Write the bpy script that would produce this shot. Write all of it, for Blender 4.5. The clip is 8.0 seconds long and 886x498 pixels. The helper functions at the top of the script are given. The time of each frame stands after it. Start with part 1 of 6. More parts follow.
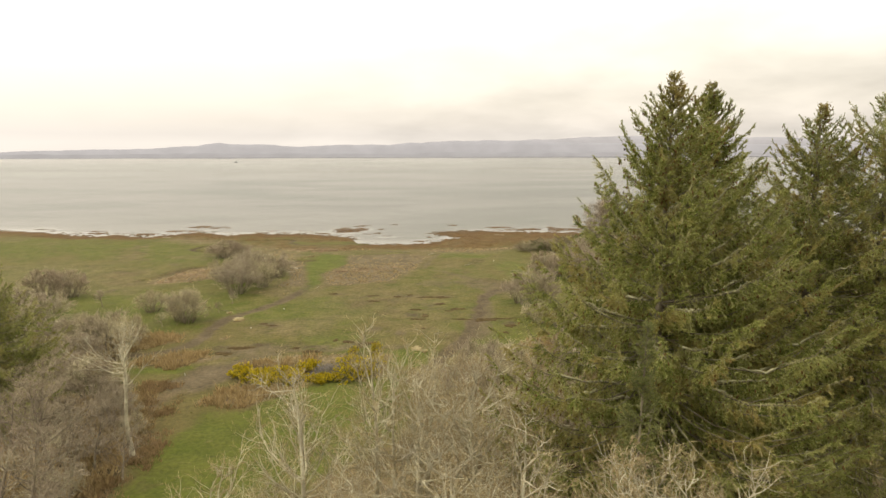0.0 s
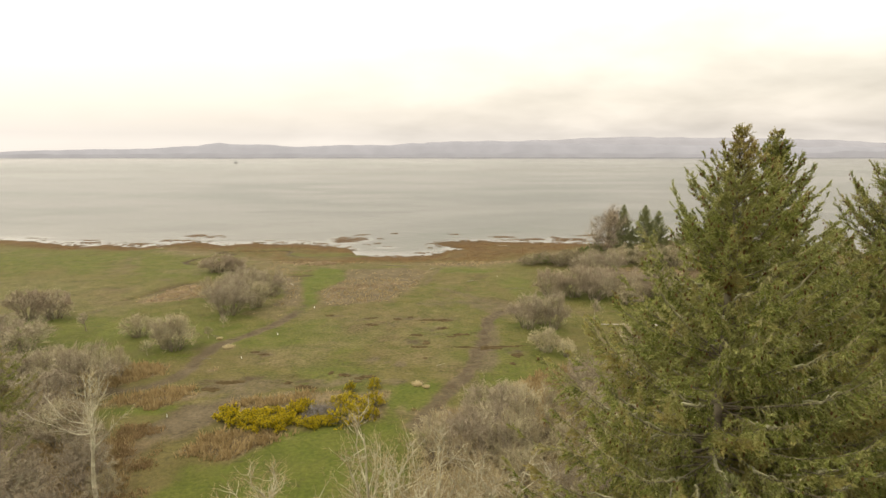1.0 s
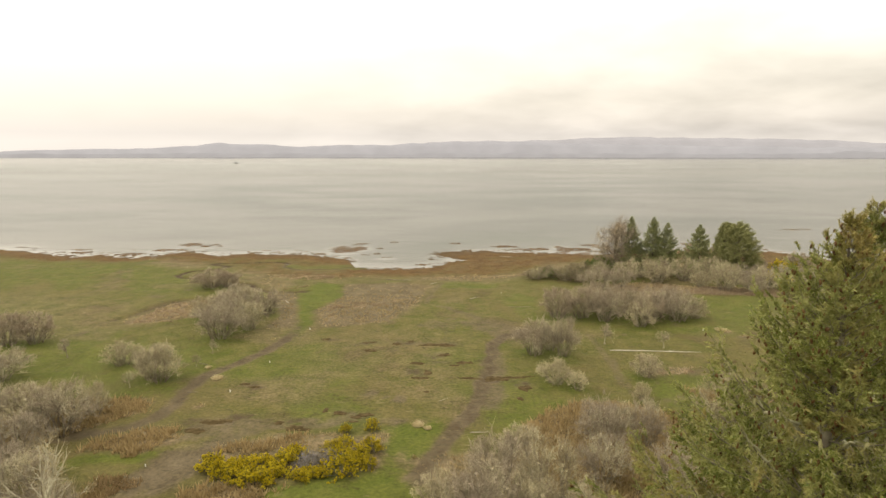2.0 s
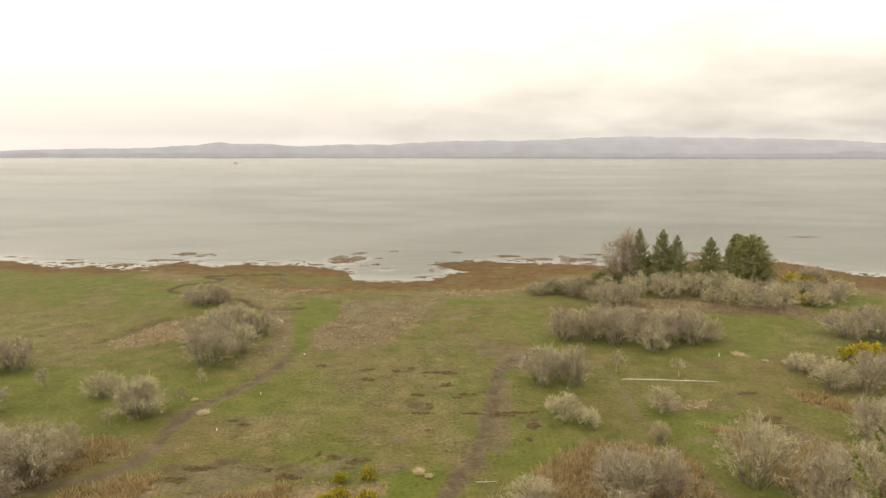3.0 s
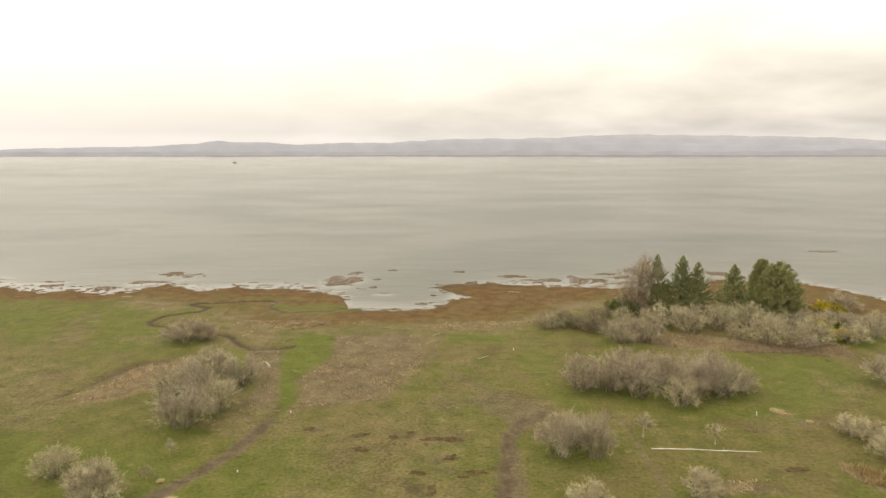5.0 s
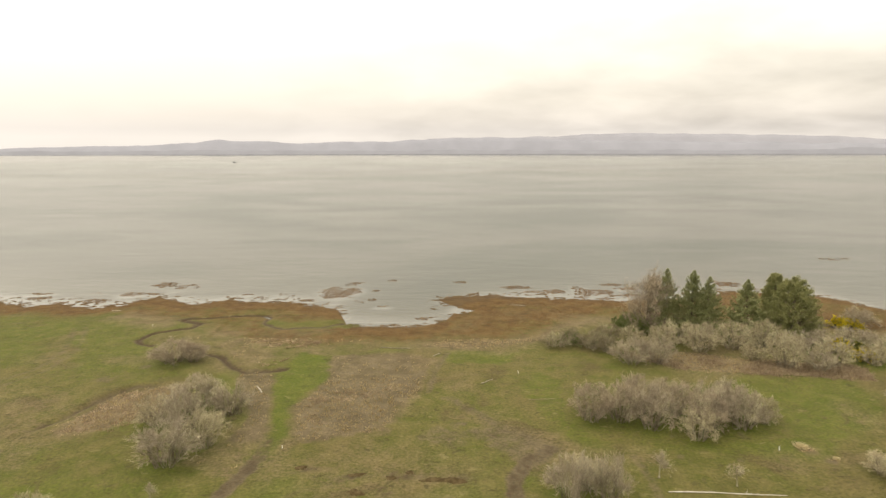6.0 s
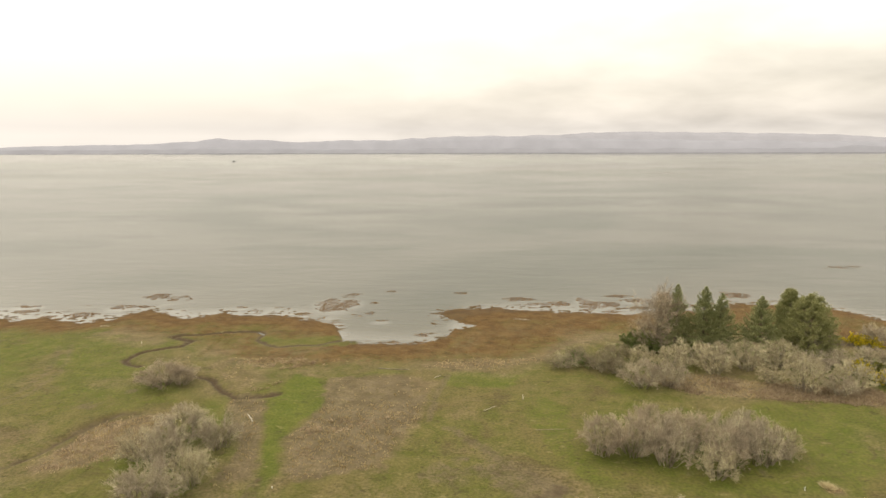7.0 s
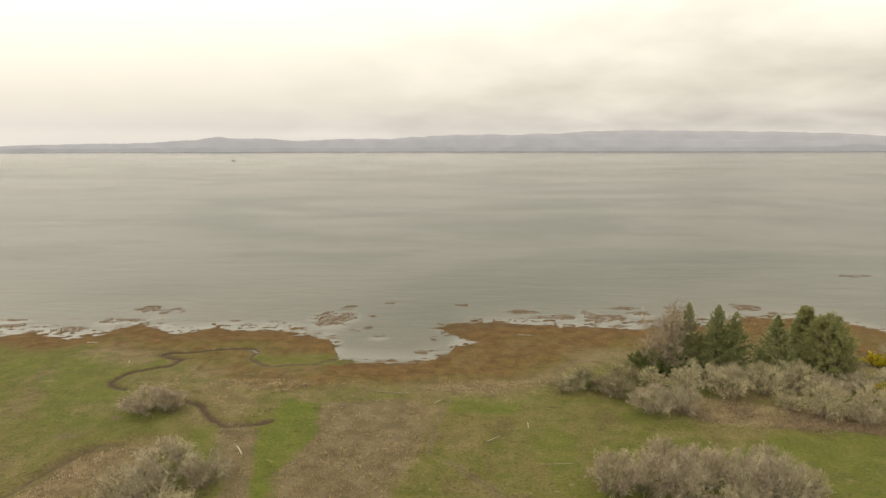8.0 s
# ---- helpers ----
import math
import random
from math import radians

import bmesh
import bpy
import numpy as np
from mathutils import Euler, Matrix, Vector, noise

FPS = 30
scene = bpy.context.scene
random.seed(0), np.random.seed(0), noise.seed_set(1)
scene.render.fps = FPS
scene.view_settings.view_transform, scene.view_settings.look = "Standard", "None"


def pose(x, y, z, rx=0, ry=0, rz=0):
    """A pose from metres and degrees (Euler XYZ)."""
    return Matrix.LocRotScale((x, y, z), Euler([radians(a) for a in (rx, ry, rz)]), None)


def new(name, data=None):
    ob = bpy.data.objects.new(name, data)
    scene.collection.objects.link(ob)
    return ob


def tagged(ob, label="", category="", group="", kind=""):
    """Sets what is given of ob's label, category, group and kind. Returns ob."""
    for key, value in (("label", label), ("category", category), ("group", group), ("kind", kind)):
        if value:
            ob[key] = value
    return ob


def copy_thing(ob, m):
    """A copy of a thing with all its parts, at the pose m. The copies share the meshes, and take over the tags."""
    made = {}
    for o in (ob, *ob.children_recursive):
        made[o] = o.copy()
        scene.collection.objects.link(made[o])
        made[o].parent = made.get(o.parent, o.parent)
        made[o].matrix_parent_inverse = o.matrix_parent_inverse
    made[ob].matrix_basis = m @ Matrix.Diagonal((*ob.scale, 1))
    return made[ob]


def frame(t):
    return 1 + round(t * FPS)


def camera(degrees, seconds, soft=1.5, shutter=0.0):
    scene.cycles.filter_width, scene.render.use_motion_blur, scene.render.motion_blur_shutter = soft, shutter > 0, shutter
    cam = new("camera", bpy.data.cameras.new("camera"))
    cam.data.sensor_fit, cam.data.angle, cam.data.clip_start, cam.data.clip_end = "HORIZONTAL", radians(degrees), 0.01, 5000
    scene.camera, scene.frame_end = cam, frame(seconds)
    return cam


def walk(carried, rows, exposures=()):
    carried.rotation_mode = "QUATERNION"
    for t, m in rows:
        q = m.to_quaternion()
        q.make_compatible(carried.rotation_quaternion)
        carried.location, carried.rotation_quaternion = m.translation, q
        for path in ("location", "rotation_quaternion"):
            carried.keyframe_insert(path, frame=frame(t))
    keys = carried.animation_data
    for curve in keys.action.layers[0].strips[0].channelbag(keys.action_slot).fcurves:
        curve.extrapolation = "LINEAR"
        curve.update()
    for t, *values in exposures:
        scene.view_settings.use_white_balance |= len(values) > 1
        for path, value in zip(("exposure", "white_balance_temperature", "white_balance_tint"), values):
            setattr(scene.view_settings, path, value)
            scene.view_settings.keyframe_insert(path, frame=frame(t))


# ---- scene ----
cam = camera(73.0, 8.0)
# seconds, eye in metres, pitch, yaw, roll
PATH = [
    (0, (0.566, 0.502, 22.742), -9.031, 0.836, -0.180),
    (0.5, (0.365, 3.067, 23.881), -9.014, 0.847, -0.100),
    (1, (0.173, 5.646, 25.023), -9.010, 0.858, -0.042),
    (1.5, (-0.011, 8.239, 26.167), -9.018, 0.869, -0.001),
    (3, (-0.511, 16.104, 29.615), -9.104, 0.901, 0.030),
    (3.5, (-0.661, 18.755, 30.770), -9.151, 0.911, 0.019),
    (4, (-0.801, 21.419, 31.928), -9.205, 0.921, 0.001),
    (4.5, (-0.934, 24.098, 33.088), -9.265, 0.931, -0.023),
    (6, (-1.278, 32.221, 36.585), -9.474, 0.959, -0.098),
    (6.5, (-1.375, 34.957, 37.756), -9.550, 0.969, -0.117),
    (7, (-1.464, 37.707, 38.929), -9.628, 0.977, -0.130),
    (7.5, (-1.544, 40.472, 40.106), -9.706, 0.986, -0.133),
    (8, (-1.616, 43.250, 41.285), -9.784, 0.995, -0.126),
]
walk(cam, [(t, pose(*eye, 90 + pitch, 0, yaw) @ pose(0, 0, 0, 0, 0, roll)) for t, eye, pitch, yaw, roll in PATH],
     exposures=[(0, -0.07, 7300, 11), (7.2, -0.07, 7300, 11), (7.6, -0.11, 7300, 11), (8.0, -0.32, 7300, 9)])

# ---- light: high overcast, the sun a wide bright patch behind the cloud to the west ----
SUN_ELEVATION, SUN_TURN = 52.0, 105.0
world = bpy.data.worlds.new("overcast_sky")
scene.world = world
world.use_nodes = True
wt = world.node_tree
wt.nodes.clear()


def wnode(kind, **values):
    n = wt.nodes.new(kind)
    for key, value in values.items():
        n.inputs[key].default_value = value
    return n


def wmath(op, a, b=None, clamp=False):
    n = wt.nodes.new("ShaderNodeMath")
    n.operation, n.use_clamp = op, clamp
    for i, v in enumerate((a, b)):
        if v is None:
            continue
        if isinstance(v, (int, float)):
            n.inputs[i].default_value = v
        else:
            wt.links.new(v, n.inputs[i])
    return n.outputs[0]


w_tex = wt.nodes.new("ShaderNodeTexCoord")
w_sep = wt.nodes.new("ShaderNodeSeparateXYZ")
wt.links.new(w_tex.outputs["Generated"], w_sep.inputs[0])
w_up = wmath("MAXIMUM", w_sep.outputs["Z"], 0.0)
w_lift = wmath("ADD", w_up, 0.24)
w_flat = wt.nodes.new("ShaderNodeCombineXYZ")
wt.links.new(wmath("DIVIDE", w_sep.outputs["X"], w_lift), w_flat.inputs["X"])
wt.links.new(wmath("DIVIDE", w_sep.outputs["Y"], w_lift), w_flat.inputs["Y"])
w_noise = wnode("ShaderNodeTexNoise", Scale=1.9, Detail=5.0, Roughness=0.48, Distortion=0.15)
wt.links.new(w_flat.outputs[0], w_noise.inputs["Vector"])
w_broad = wnode("ShaderNodeTexNoise", Scale=1.6, Detail=2.0, Roughness=0.5)
wt.links.new(w_tex.outputs["Generated"], w_broad.inputs["Vector"])
# brightness of the cloud deck by height over the horizon
w_deck = wt.nodes.new("ShaderNodeValToRGB")
wt.links.new(wmath("MULTIPLY", w_up, 2.0, True), w_deck.inputs[0])
deck = [(0.0, (1.0, 0.985, 0.97)), (0.035, (1.02, 1.0, 0.985)), (0.06, (0.96, 0.94, 0.93)), (0.10, (1.02, 0.99, 0.95)), (0.16, (1.13, 1.10, 1.03)), (0.27, (1.30, 1.28, 1.19)),
        (0.5, (1.70, 1.70, 1.60)), (1.0, (2.25, 2.26, 2.16))]
while len(w_deck.color_ramp.elements) < len(deck):
    w_deck.color_ramp.elements.new(0.5)
for stop, (at, rgb) in zip(w_deck.color_ramp.elements, deck):
    stop.position, stop.color = at, (*rgb, 1)
# darker bellies and thin places of the cloud
w_dark = wt.nodes.new("ShaderNodeMapRange")
w_dark.inputs["From Min"].default_value, w_dark.inputs["From Max"].default_value = 0.36, 0.66
w_dark.inputs["To Min"].default_value, w_dark.inputs["To Max"].default_value = 0.20, -0.17
w_mixn = wmath("ADD", wmath("MULTIPLY", w_noise.outputs["Fac"], 0.75), wmath("MULTIPLY", w_broad.outputs["Fac"], 0.25))
wt.links.new(w_mixn, w_dark.inputs["Value"])
w_cloud = wt.nodes.new("ShaderNodeVectorMath")
w_cloud.operation = "SCALE"
wt.links.new(w_deck.outputs["Color"], w_cloud.inputs[0])
w_toward = wt.nodes.new("ShaderNodeVectorMath")
w_toward.operation = "DOT_PRODUCT"
wt.links.new(w_tex.outputs["Generated"], w_toward.inputs[0])
w_toward.inputs[1].default_value = (-math.sin(radians(SUN_TURN)) * 0.67, math.cos(radians(SUN_TURN)) * 0.67, 0.74)
w_glow = wmath("ADD", 0.94, wmath("MULTIPLY", w_toward.outputs["Value"], 0.32))
# the deck is broken into heaps away from the sun and runs smooth towards it
w_heap = wmath("SUBTRACT", 0.24, wmath("MULTIPLY", w_toward.outputs["Value"], 1.5), True)
w_shape = wmath("ADD", 1.0, wmath("MULTIPLY", w_dark.outputs["Result"], wmath("ADD", 0.10, w_heap)))
wt.links.new(wmath("MULTIPLY", w_shape, w_glow), w_cloud.inputs["Scale"])
w_sky = wt.nodes.new("ShaderNodeTexSky")
w_sky.sky_type, w_sky.sun_disc = "NISHITA", False
w_sky.sun_elevation, w_sky.sun_rotation = radians(SUN_ELEVATION), radians(-SUN_TURN)
w_clear = wt.nodes.new("ShaderNodeBackground")
w_clear.inputs["Strength"].default_value = 0.1
wt.links.new(w_sky.outputs[0], w_clear.inputs["Color"])
w_cover = wt.nodes.new("ShaderNodeBackground")
wt.links.new(w_cloud.outputs[0], w_cover.inputs["Color"])
w_mix = wt.nodes.new("ShaderNodeMixShader")
w_mix.inputs[0].default_value = 0.96
wt.links.new(w_clear.outputs[0], w_mix.inputs[1])
wt.links.new(w_cover.outputs[0], w_mix.inputs[2])
w_out = wt.nodes.new("ShaderNodeOutputWorld")
wt.links.new(w_mix.outputs[0], w_out.inputs[0])

sun = new("sun", bpy.data.lights.new("sun", "SUN"))
sun.data.energy, sun.data.angle, sun.data.color = 1.1, radians(25), (1.0, 0.95, 0.86)
sun.matrix_world = pose(0, 0, 60, 90 - SUN_ELEVATION, 0, 180 + SUN_TURN)


# ---- materials ----
class Mat:
    """A node material: a principled surface and short ways to colour it."""

    def __init__(self, name, rough=0.85, spec=0.3):
        self.m = bpy.data.materials.new(name)
        self.m.use_nodes = True
        self.t = self.m.node_tree
        self.b = self.t.nodes["Principled BSDF"]
        self.b.inputs["Roughness"].default_value = rough
        self.b.inputs["Specular IOR Level"].default_value = spec

    def node(self, kind, **values):
        n = self.t.nodes.new(kind)
        for key, value in values.items():
            n.inputs[key].default_value = value
        return n

    def link(self, a, b):
        self.t.links.new(a, b)

    def place(self, scale=(1, 1, 1), turn=0.0):
        g = self.node("ShaderNodeNewGeometry")
        mp = self.node("ShaderNodeMapping", Scale=scale, Rotation=(0, 0, turn))
        self.link(g.outputs["Position"], mp.inputs["Vector"])
        return mp.outputs[0]

    def noise(self, scale, detail=4.0, rough=0.55, where=None, distort=0.0):
        n = self.node("ShaderNodeTexNoise", Scale=scale, Detail=detail, Roughness=rough, Distortion=distort)
        self.link(where if where is not None else self.place(), n.inputs["Vector"])
        return n.outputs["Fac"]

    def span(self, value, a, b, c=0.0, d=1.0):
        n = self.node("ShaderNodeMapRange")
        for key, v in (("From Min", a), ("From Max", b), ("To Min", c), ("To Max", d)):
            n.inputs[key].default_value = v
        self.link(value, n.inputs["Value"])
        return n.outputs["Result"]

    def mix(self, fac, a, b, how="MIX"):
        n = self.t.nodes.new("ShaderNodeMix")
        n.data_type, n.blend_type = "RGBA", how
        for socket, v in ((n.inputs[0], fac), (n.inputs[6], a), (n.inputs[7], b)):
            if isinstance(v, (int, float)):
                socket.default_value = v
            elif isinstance(v, tuple):
                socket.default_value = (*v, 1)
            else:
                self.link(v, socket)
        return n.outputs[2]

    def math(self, op, a, b, clamp=False):
        n = self.t.nodes.new("ShaderNodeMath")
        n.operation, n.use_clamp = op, clamp
        for socket, v in zip(n.inputs, (a, b)):
            if isinstance(v, (int, float)):
                socket.default_value = v
            else:
                self.link(v, socket)
        return n.outputs[0]

    def island(self):
        return self.node("ShaderNodeNewGeometry").outputs["Random Per Island"]

    def each(self):
        return self.node("ShaderNodeObjectInfo").outputs["Random"]

    def colour(self, c):
        self.link(c, self.b.inputs["Base Color"])
        return self

    def bump(self, height, strength=0.4, distance=0.05):
        n = self.node("ShaderNodeBump", Strength=strength, Distance=distance)
        self.link(height, n.inputs["Height"])
        self.link(n.outputs[0], self.b.inputs["Normal"])
        return self


def bark(name, dark, light, patch, scale=2.0):
    """Bark or twig colour: two tones by noise, lichen patches, and a shift from thing to thing."""
    k = Mat(name, 0.9, 0.2)
    c = k.mix(k.span(k.noise(scale, 5), 0.35, 0.65), dark, light)
    c = k.mix(k.span(k.noise(scale * 0.45, 3), 0.5, 0.62), c, patch)
    c = k.mix(k.span(k.each(), 0, 1, 0.0, 0.35), c, tuple(v * 0.72 for v in light))
    k.colour(c).bump(k.noise(scale * 8, 3), 0.5, 0.02)
    return k.m


def leafy(name, dark, mid, light, rough=0.75, spec=0.2, worn=None):
    """Foliage: each leaf or needle spray has its own tone, each plant its own shift, with larger drifts of light and dark growth."""
    k = Mat(name, rough, spec)
    r = k.island()
    c = k.mix(k.span(r, 0.0, 0.6), dark, mid)
    c = k.mix(k.span(r, 0.6, 1.0), c, light)
    c = k.mix(k.span(k.noise(0.9, 3), 0.42, 0.62, 0.0, 0.55), c, light)
    c = k.mix(k.span(k.each(), 0, 1, 0, 0.3), c, dark)
    if worn:
        c = k.mix(k.span(k.noise(0.45, 4, 0.6), 0.50, 0.66, 0.0, 0.7), c, worn)
    k.colour(c)
    # thin growth lets some light through
    lit = k.node("ShaderNodeBsdfTranslucent")
    k.link(c, lit.inputs["Color"])
    both = k.node("ShaderNodeMixShader")
    both.inputs[0].default_value = 0.45
    k.link(k.b.outputs[0], both.inputs[1])
    k.link(lit.outputs[0], both.inputs[2])
    k.link(both.outputs[0], k.t.nodes["Material Output"].inputs["Surface"])
    return k.m


M_spruce = leafy("spruce_needles", (0.085, 0.110, 0.024), (0.220, 0.234, 0.052), (0.355, 0.350, 0.135), worn=(0.31, 0.225, 0.078))
M_young = leafy("young_spruce_needles", (0.095, 0.11, 0.034), (0.155, 0.165, 0.055), (0.22, 0.22, 0.085))
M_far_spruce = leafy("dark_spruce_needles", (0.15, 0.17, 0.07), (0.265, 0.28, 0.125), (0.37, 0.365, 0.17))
M_pine = leafy("pine_needles", (0.15, 0.158, 0.062), (0.255, 0.256, 0.105), (0.345, 0.33, 0.145))
M_cone = leafy("spruce_cones", (0.07, 0.035, 0.014), (0.15, 0.078, 0.03), (0.24, 0.14, 0.06))
M_spruce_bark = bark("spruce_bark", (0.085, 0.07, 0.048), (0.17, 0.142, 0.098), (0.24, 0.22, 0.14))
M_limb = bark("lichened_limb", (0.17, 0.16, 0.088), (0.31, 0.295, 0.175), (0.42, 0.40, 0.255), 2.6)
M_moss = leafy("beard_lichen", (0.18, 0.165, 0.068), (0.28, 0.26, 0.118), (0.37, 0.345, 0.17))
M_alder_bark = bark("alder_bark", (0.27, 0.235, 0.16), (0.43, 0.39, 0.28), (0.53, 0.49, 0.35))
M_alder_twig = bark("alder_twigs", (0.185, 0.138, 0.070), (0.295, 0.230, 0.122), (0.375, 0.315, 0.17), 1.4)
M_shrub_stem = bark("willow_stems", (0.12, 0.094, 0.066), (0.22, 0.18, 0.13), (0.32, 0.29, 0.19), 1.5)
M_shrub_twig = bark("willow_twigs", (0.215, 0.170, 0.116), (0.325, 0.270, 0.190), (0.41, 0.36, 0.23), 0.8)
M_pale_twig = bark("lichened_twigs", (0.255, 0.212, 0.128), (0.385, 0.33, 0.202), (0.475, 0.422, 0.258), 0.9)
M_rose_twig = bark("alder_catkin_twigs", (0.21, 0.162, 0.113), (0.30, 0.238, 0.164), (0.345, 0.285, 0.188), 0.8)
M_dark_twig = bark("dark_thicket_twigs", (0.115, 0.090, 0.052), (0.19, 0.155, 0.088), (0.26, 0.235, 0.13), 0.8)
M_debris = bark("bleached_stalks", (0.18, 0.128, 0.080), (0.36, 0.27, 0.175), (0.48, 0.375, 0.25), 0.7)
M_weed = leafy("rusty_shore_weed", (0.080, 0.042, 0.016), (0.125, 0.068, 0.028), (0.17, 0.10, 0.045))
M_dead = bark("dead_gorse_wood", (0.12, 0.10, 0.09), (0.24, 0.22, 0.20), (0.30, 0.28, 0.26), 3.0)
M_tussock = leafy("bleached_tussock", (0.40, 0.33, 0.18), (0.51, 0.43, 0.25), (0.60, 0.52, 0.33))
M_gorse_leaf = leafy("gorse_spines", (0.035, 0.045, 0.012), (0.085, 0.095, 0.022), (0.16, 0.15, 0.035))
M_gorse_flower = leafy("gorse_flowers", (0.34, 0.245, 0.008), (0.48, 0.37, 0.014), (0.60, 0.48, 0.03), 0.6)
M_evergreen = leafy("evergreen_leaves", (0.075, 0.10, 0.030), (0.13, 0.155, 0.05), (0.19, 0.205, 0.07))
M_drift = bark("bleached_driftwood", (0.30, 0.265, 0.21), (0.48, 0.44, 0.37), (0.56, 0.52, 0.45), 1.5)
M_drift_grey = bark("weathered_driftwood", (0.20, 0.17, 0.125), (0.33, 0.29, 0.22), (0.41, 0.37, 0.29), 1.5)
M_drift_dark = bark("wet_driftwood", (0.10, 0.08, 0.06), (0.19, 0.16, 0.12), (0.24, 0.2, 0.16), 1.5)


def plain(name, rgb, rough=0.6):
    k = Mat(name, rough)
    k.colour(k.mix(k.span(k.noise(9.0, 4), 0.4, 0.7), rgb, tuple(v * 0.8 for v in rgb)))
    return k.m


M_white = plain("white_paint", (0.78, 0.77, 0.74))
M_hull = plain("dark_hull_paint", (0.15, 0.16, 0.17))
M_grass_dry = leafy("dry_grass", (0.20, 0.14, 0.06), (0.33, 0.25, 0.125), (0.46, 0.37, 0.21))
M_grass_rust = leafy("rusty_sedge", (0.080, 0.042, 0.014), (0.105, 0.058, 0.020), (0.140, 0.085, 0.034))
M_grass_tall = leafy("tall_brown_grass", (0.205, 0.142, 0.062), (0.305, 0.218, 0.102), (0.42, 0.32, 0.165))
M_bracken = leafy("dead_bracken", (0.145, 0.095, 0.044), (0.225, 0.152, 0.075), (0.31, 0.22, 0.115))
M_grass_green = leafy("green_grass", (0.075, 0.082, 0.018), (0.095, 0.100, 0.024), (0.125, 0.122, 0.034))

# ground: turf, dry grass, rusty sedge and mud, laid out by what the sheet carries at each place
G = Mat("salt_meadow", 0.95, 0.15)
g_at = G.node("ShaderNodeAttribute")
g_at.attribute_name = "cover"
g_sep = G.node("ShaderNodeSeparateColor")
G.link(g_at.outputs["Color"], g_sep.inputs[0])
g_big, g_mid, g_fine = G.noise(0.05, 5), G.noise(0.35, 5, 0.6), G.noise(2.6, 6, 0.65)
turf = G.mix(G.span(g_mid, 0.38, 0.62), (0.063, 0.065, 0.014), (0.095, 0.083, 0.028))
turf = G.mix(G.span(g_big, 0.46, 0.62, 0.0, 0.5), turf, (0.100, 0.074, 0.033))
turf = G.mix(G.span(G.noise(0.11, 5, 0.62, None, 0.6), 0.53, 0.64, 0.0, 0.75), turf, (0.066, 0.050, 0.021))
lush = G.mix(G.span(g_mid, 0.35, 0.65), (0.057, 0.071, 0.010), (0.080, 0.086, 0.017))
lush = G.mix(G.span(G.noise(0.13, 4, 0.6), 0.50, 0.64, 0.0, 0.55), lush, (0.054, 0.058, 0.012))
dry = G.mix(G.span(g_mid, 0.38, 0.62), (0.092, 0.067, 0.038), (0.142, 0.107, 0.062))
rust = G.mix(G.span(g_mid, 0.36, 0.66), (0.066, 0.037, 0.012), (0.102, 0.061, 0.022))
mud = G.mix(G.span(g_mid, 0.36, 0.66), (0.070, 0.053, 0.030), (0.110, 0.087, 0.054))
edge = G.math("ADD", G.span(g_fine, 0.3, 0.7, -1.3, 1.3), G.span(G.noise(0.9, 4, 0.6), 0.3, 0.7, -1.5, 1.5))


def lay(c, share, over):
    f = G.math("ADD", share, G.math("MULTIPLY", edge, G.math("MULTIPLY", share, G.math("SUBTRACT", 1.0, share))), True)
    return G.mix(f, c, over)


ground_colour = lay(turf, g_sep.outputs["Red"], lush)
ground_colour = lay(ground_colour, g_sep.outputs["Green"], dry)
ground_colour = lay(ground_colour, g_at.outputs["Alpha"], rust)
g_scar = G.math("MULTIPLY", G.span(G.noise(0.22, 5, 0.6, None, 0.8), 0.60, 0.66), G.span(G.noise(0.03, 2), 0.45, 0.6))
ground_colour = G.mix(G.math("MULTIPLY", g_scar, 0.6), ground_colour, (0.066, 0.052, 0.022))
ground_colour = lay(ground_colour, g_sep.outputs["Blue"], mud)
g_wet = G.node("ShaderNodeAttribute")
g_wet.attribute_name = "wet"
ground_colour = lay(ground_colour, g_wet.outputs["Fac"], (0.044, 0.029, 0.014))
# trampled dark flecks and bleached tufts
g_fleck = G.noise(0.75, 6, 0.66, G.place((0.6, 1.0, 1.0)), 0.4)
ground_colour = G.mix(G.span(g_fleck, 0.60, 0.645, 0.0, 0.55), ground_colour, (0.040, 0.033, 0.013))
ground_colour = G.mix(G.span(g_fleck, 0.375, 0.33, 0.0, 0.45), ground_colour, (0.165, 0.138, 0.066))
ground_colour = G.mix(1.0, ground_colour, G.mix(G.span(g_fine, 0.25, 0.75), (0.55, 0.55, 0.53), (1.45, 1.43, 1.37)), "MULTIPLY")
G.link(G.span(g_wet.outputs["Fac"], 0.0, 1.0, 0.95, 0.8), G.b.inputs["Roughness"])
G.colour(ground_colour).bump(G.math("ADD", g_fine, G.math("MULTIPLY", g_mid, 1.5)), 0.9, 0.16)
M_ground = G.m

# water: silty bay, wind lanes by roughness, ripple and painted tone
W = Mat("silty_bay_water", 0.2, 0.25)
W.b.inputs["IOR"].default_value = 1.33
w_lane = W.noise(0.0085, 5, 0.55, W.place((0.5, 1.0, 1.0), 0.3), 1.2)
w_lane2 = W.noise(0.035, 5, 0.6, W.place((0.5, 1.0, 1.0), 0.35), 1.0)
w_both = W.math("ADD", W.math("MULTIPLY", w_lane, 0.7), W.math("MULTIPLY", w_lane2, 0.3))
# the lanes' weaker and stronger reflection, painted as darker and lighter base colour
W.colour(W.mix(W.span(w_both, 0.44, 0.60), (0.045, 0.042, 0.027), (0.026, 0.030, 0.017)))
w_silt = W.node("ShaderNodeAttribute")
w_silt.attribute_name = "silt"
W.colour(W.mix(w_silt.outputs["Fac"], W.b.inputs["Base Color"].links[0].from_socket, (0.135, 0.118, 0.088)))
w_at = W.node("ShaderNodeAttribute")
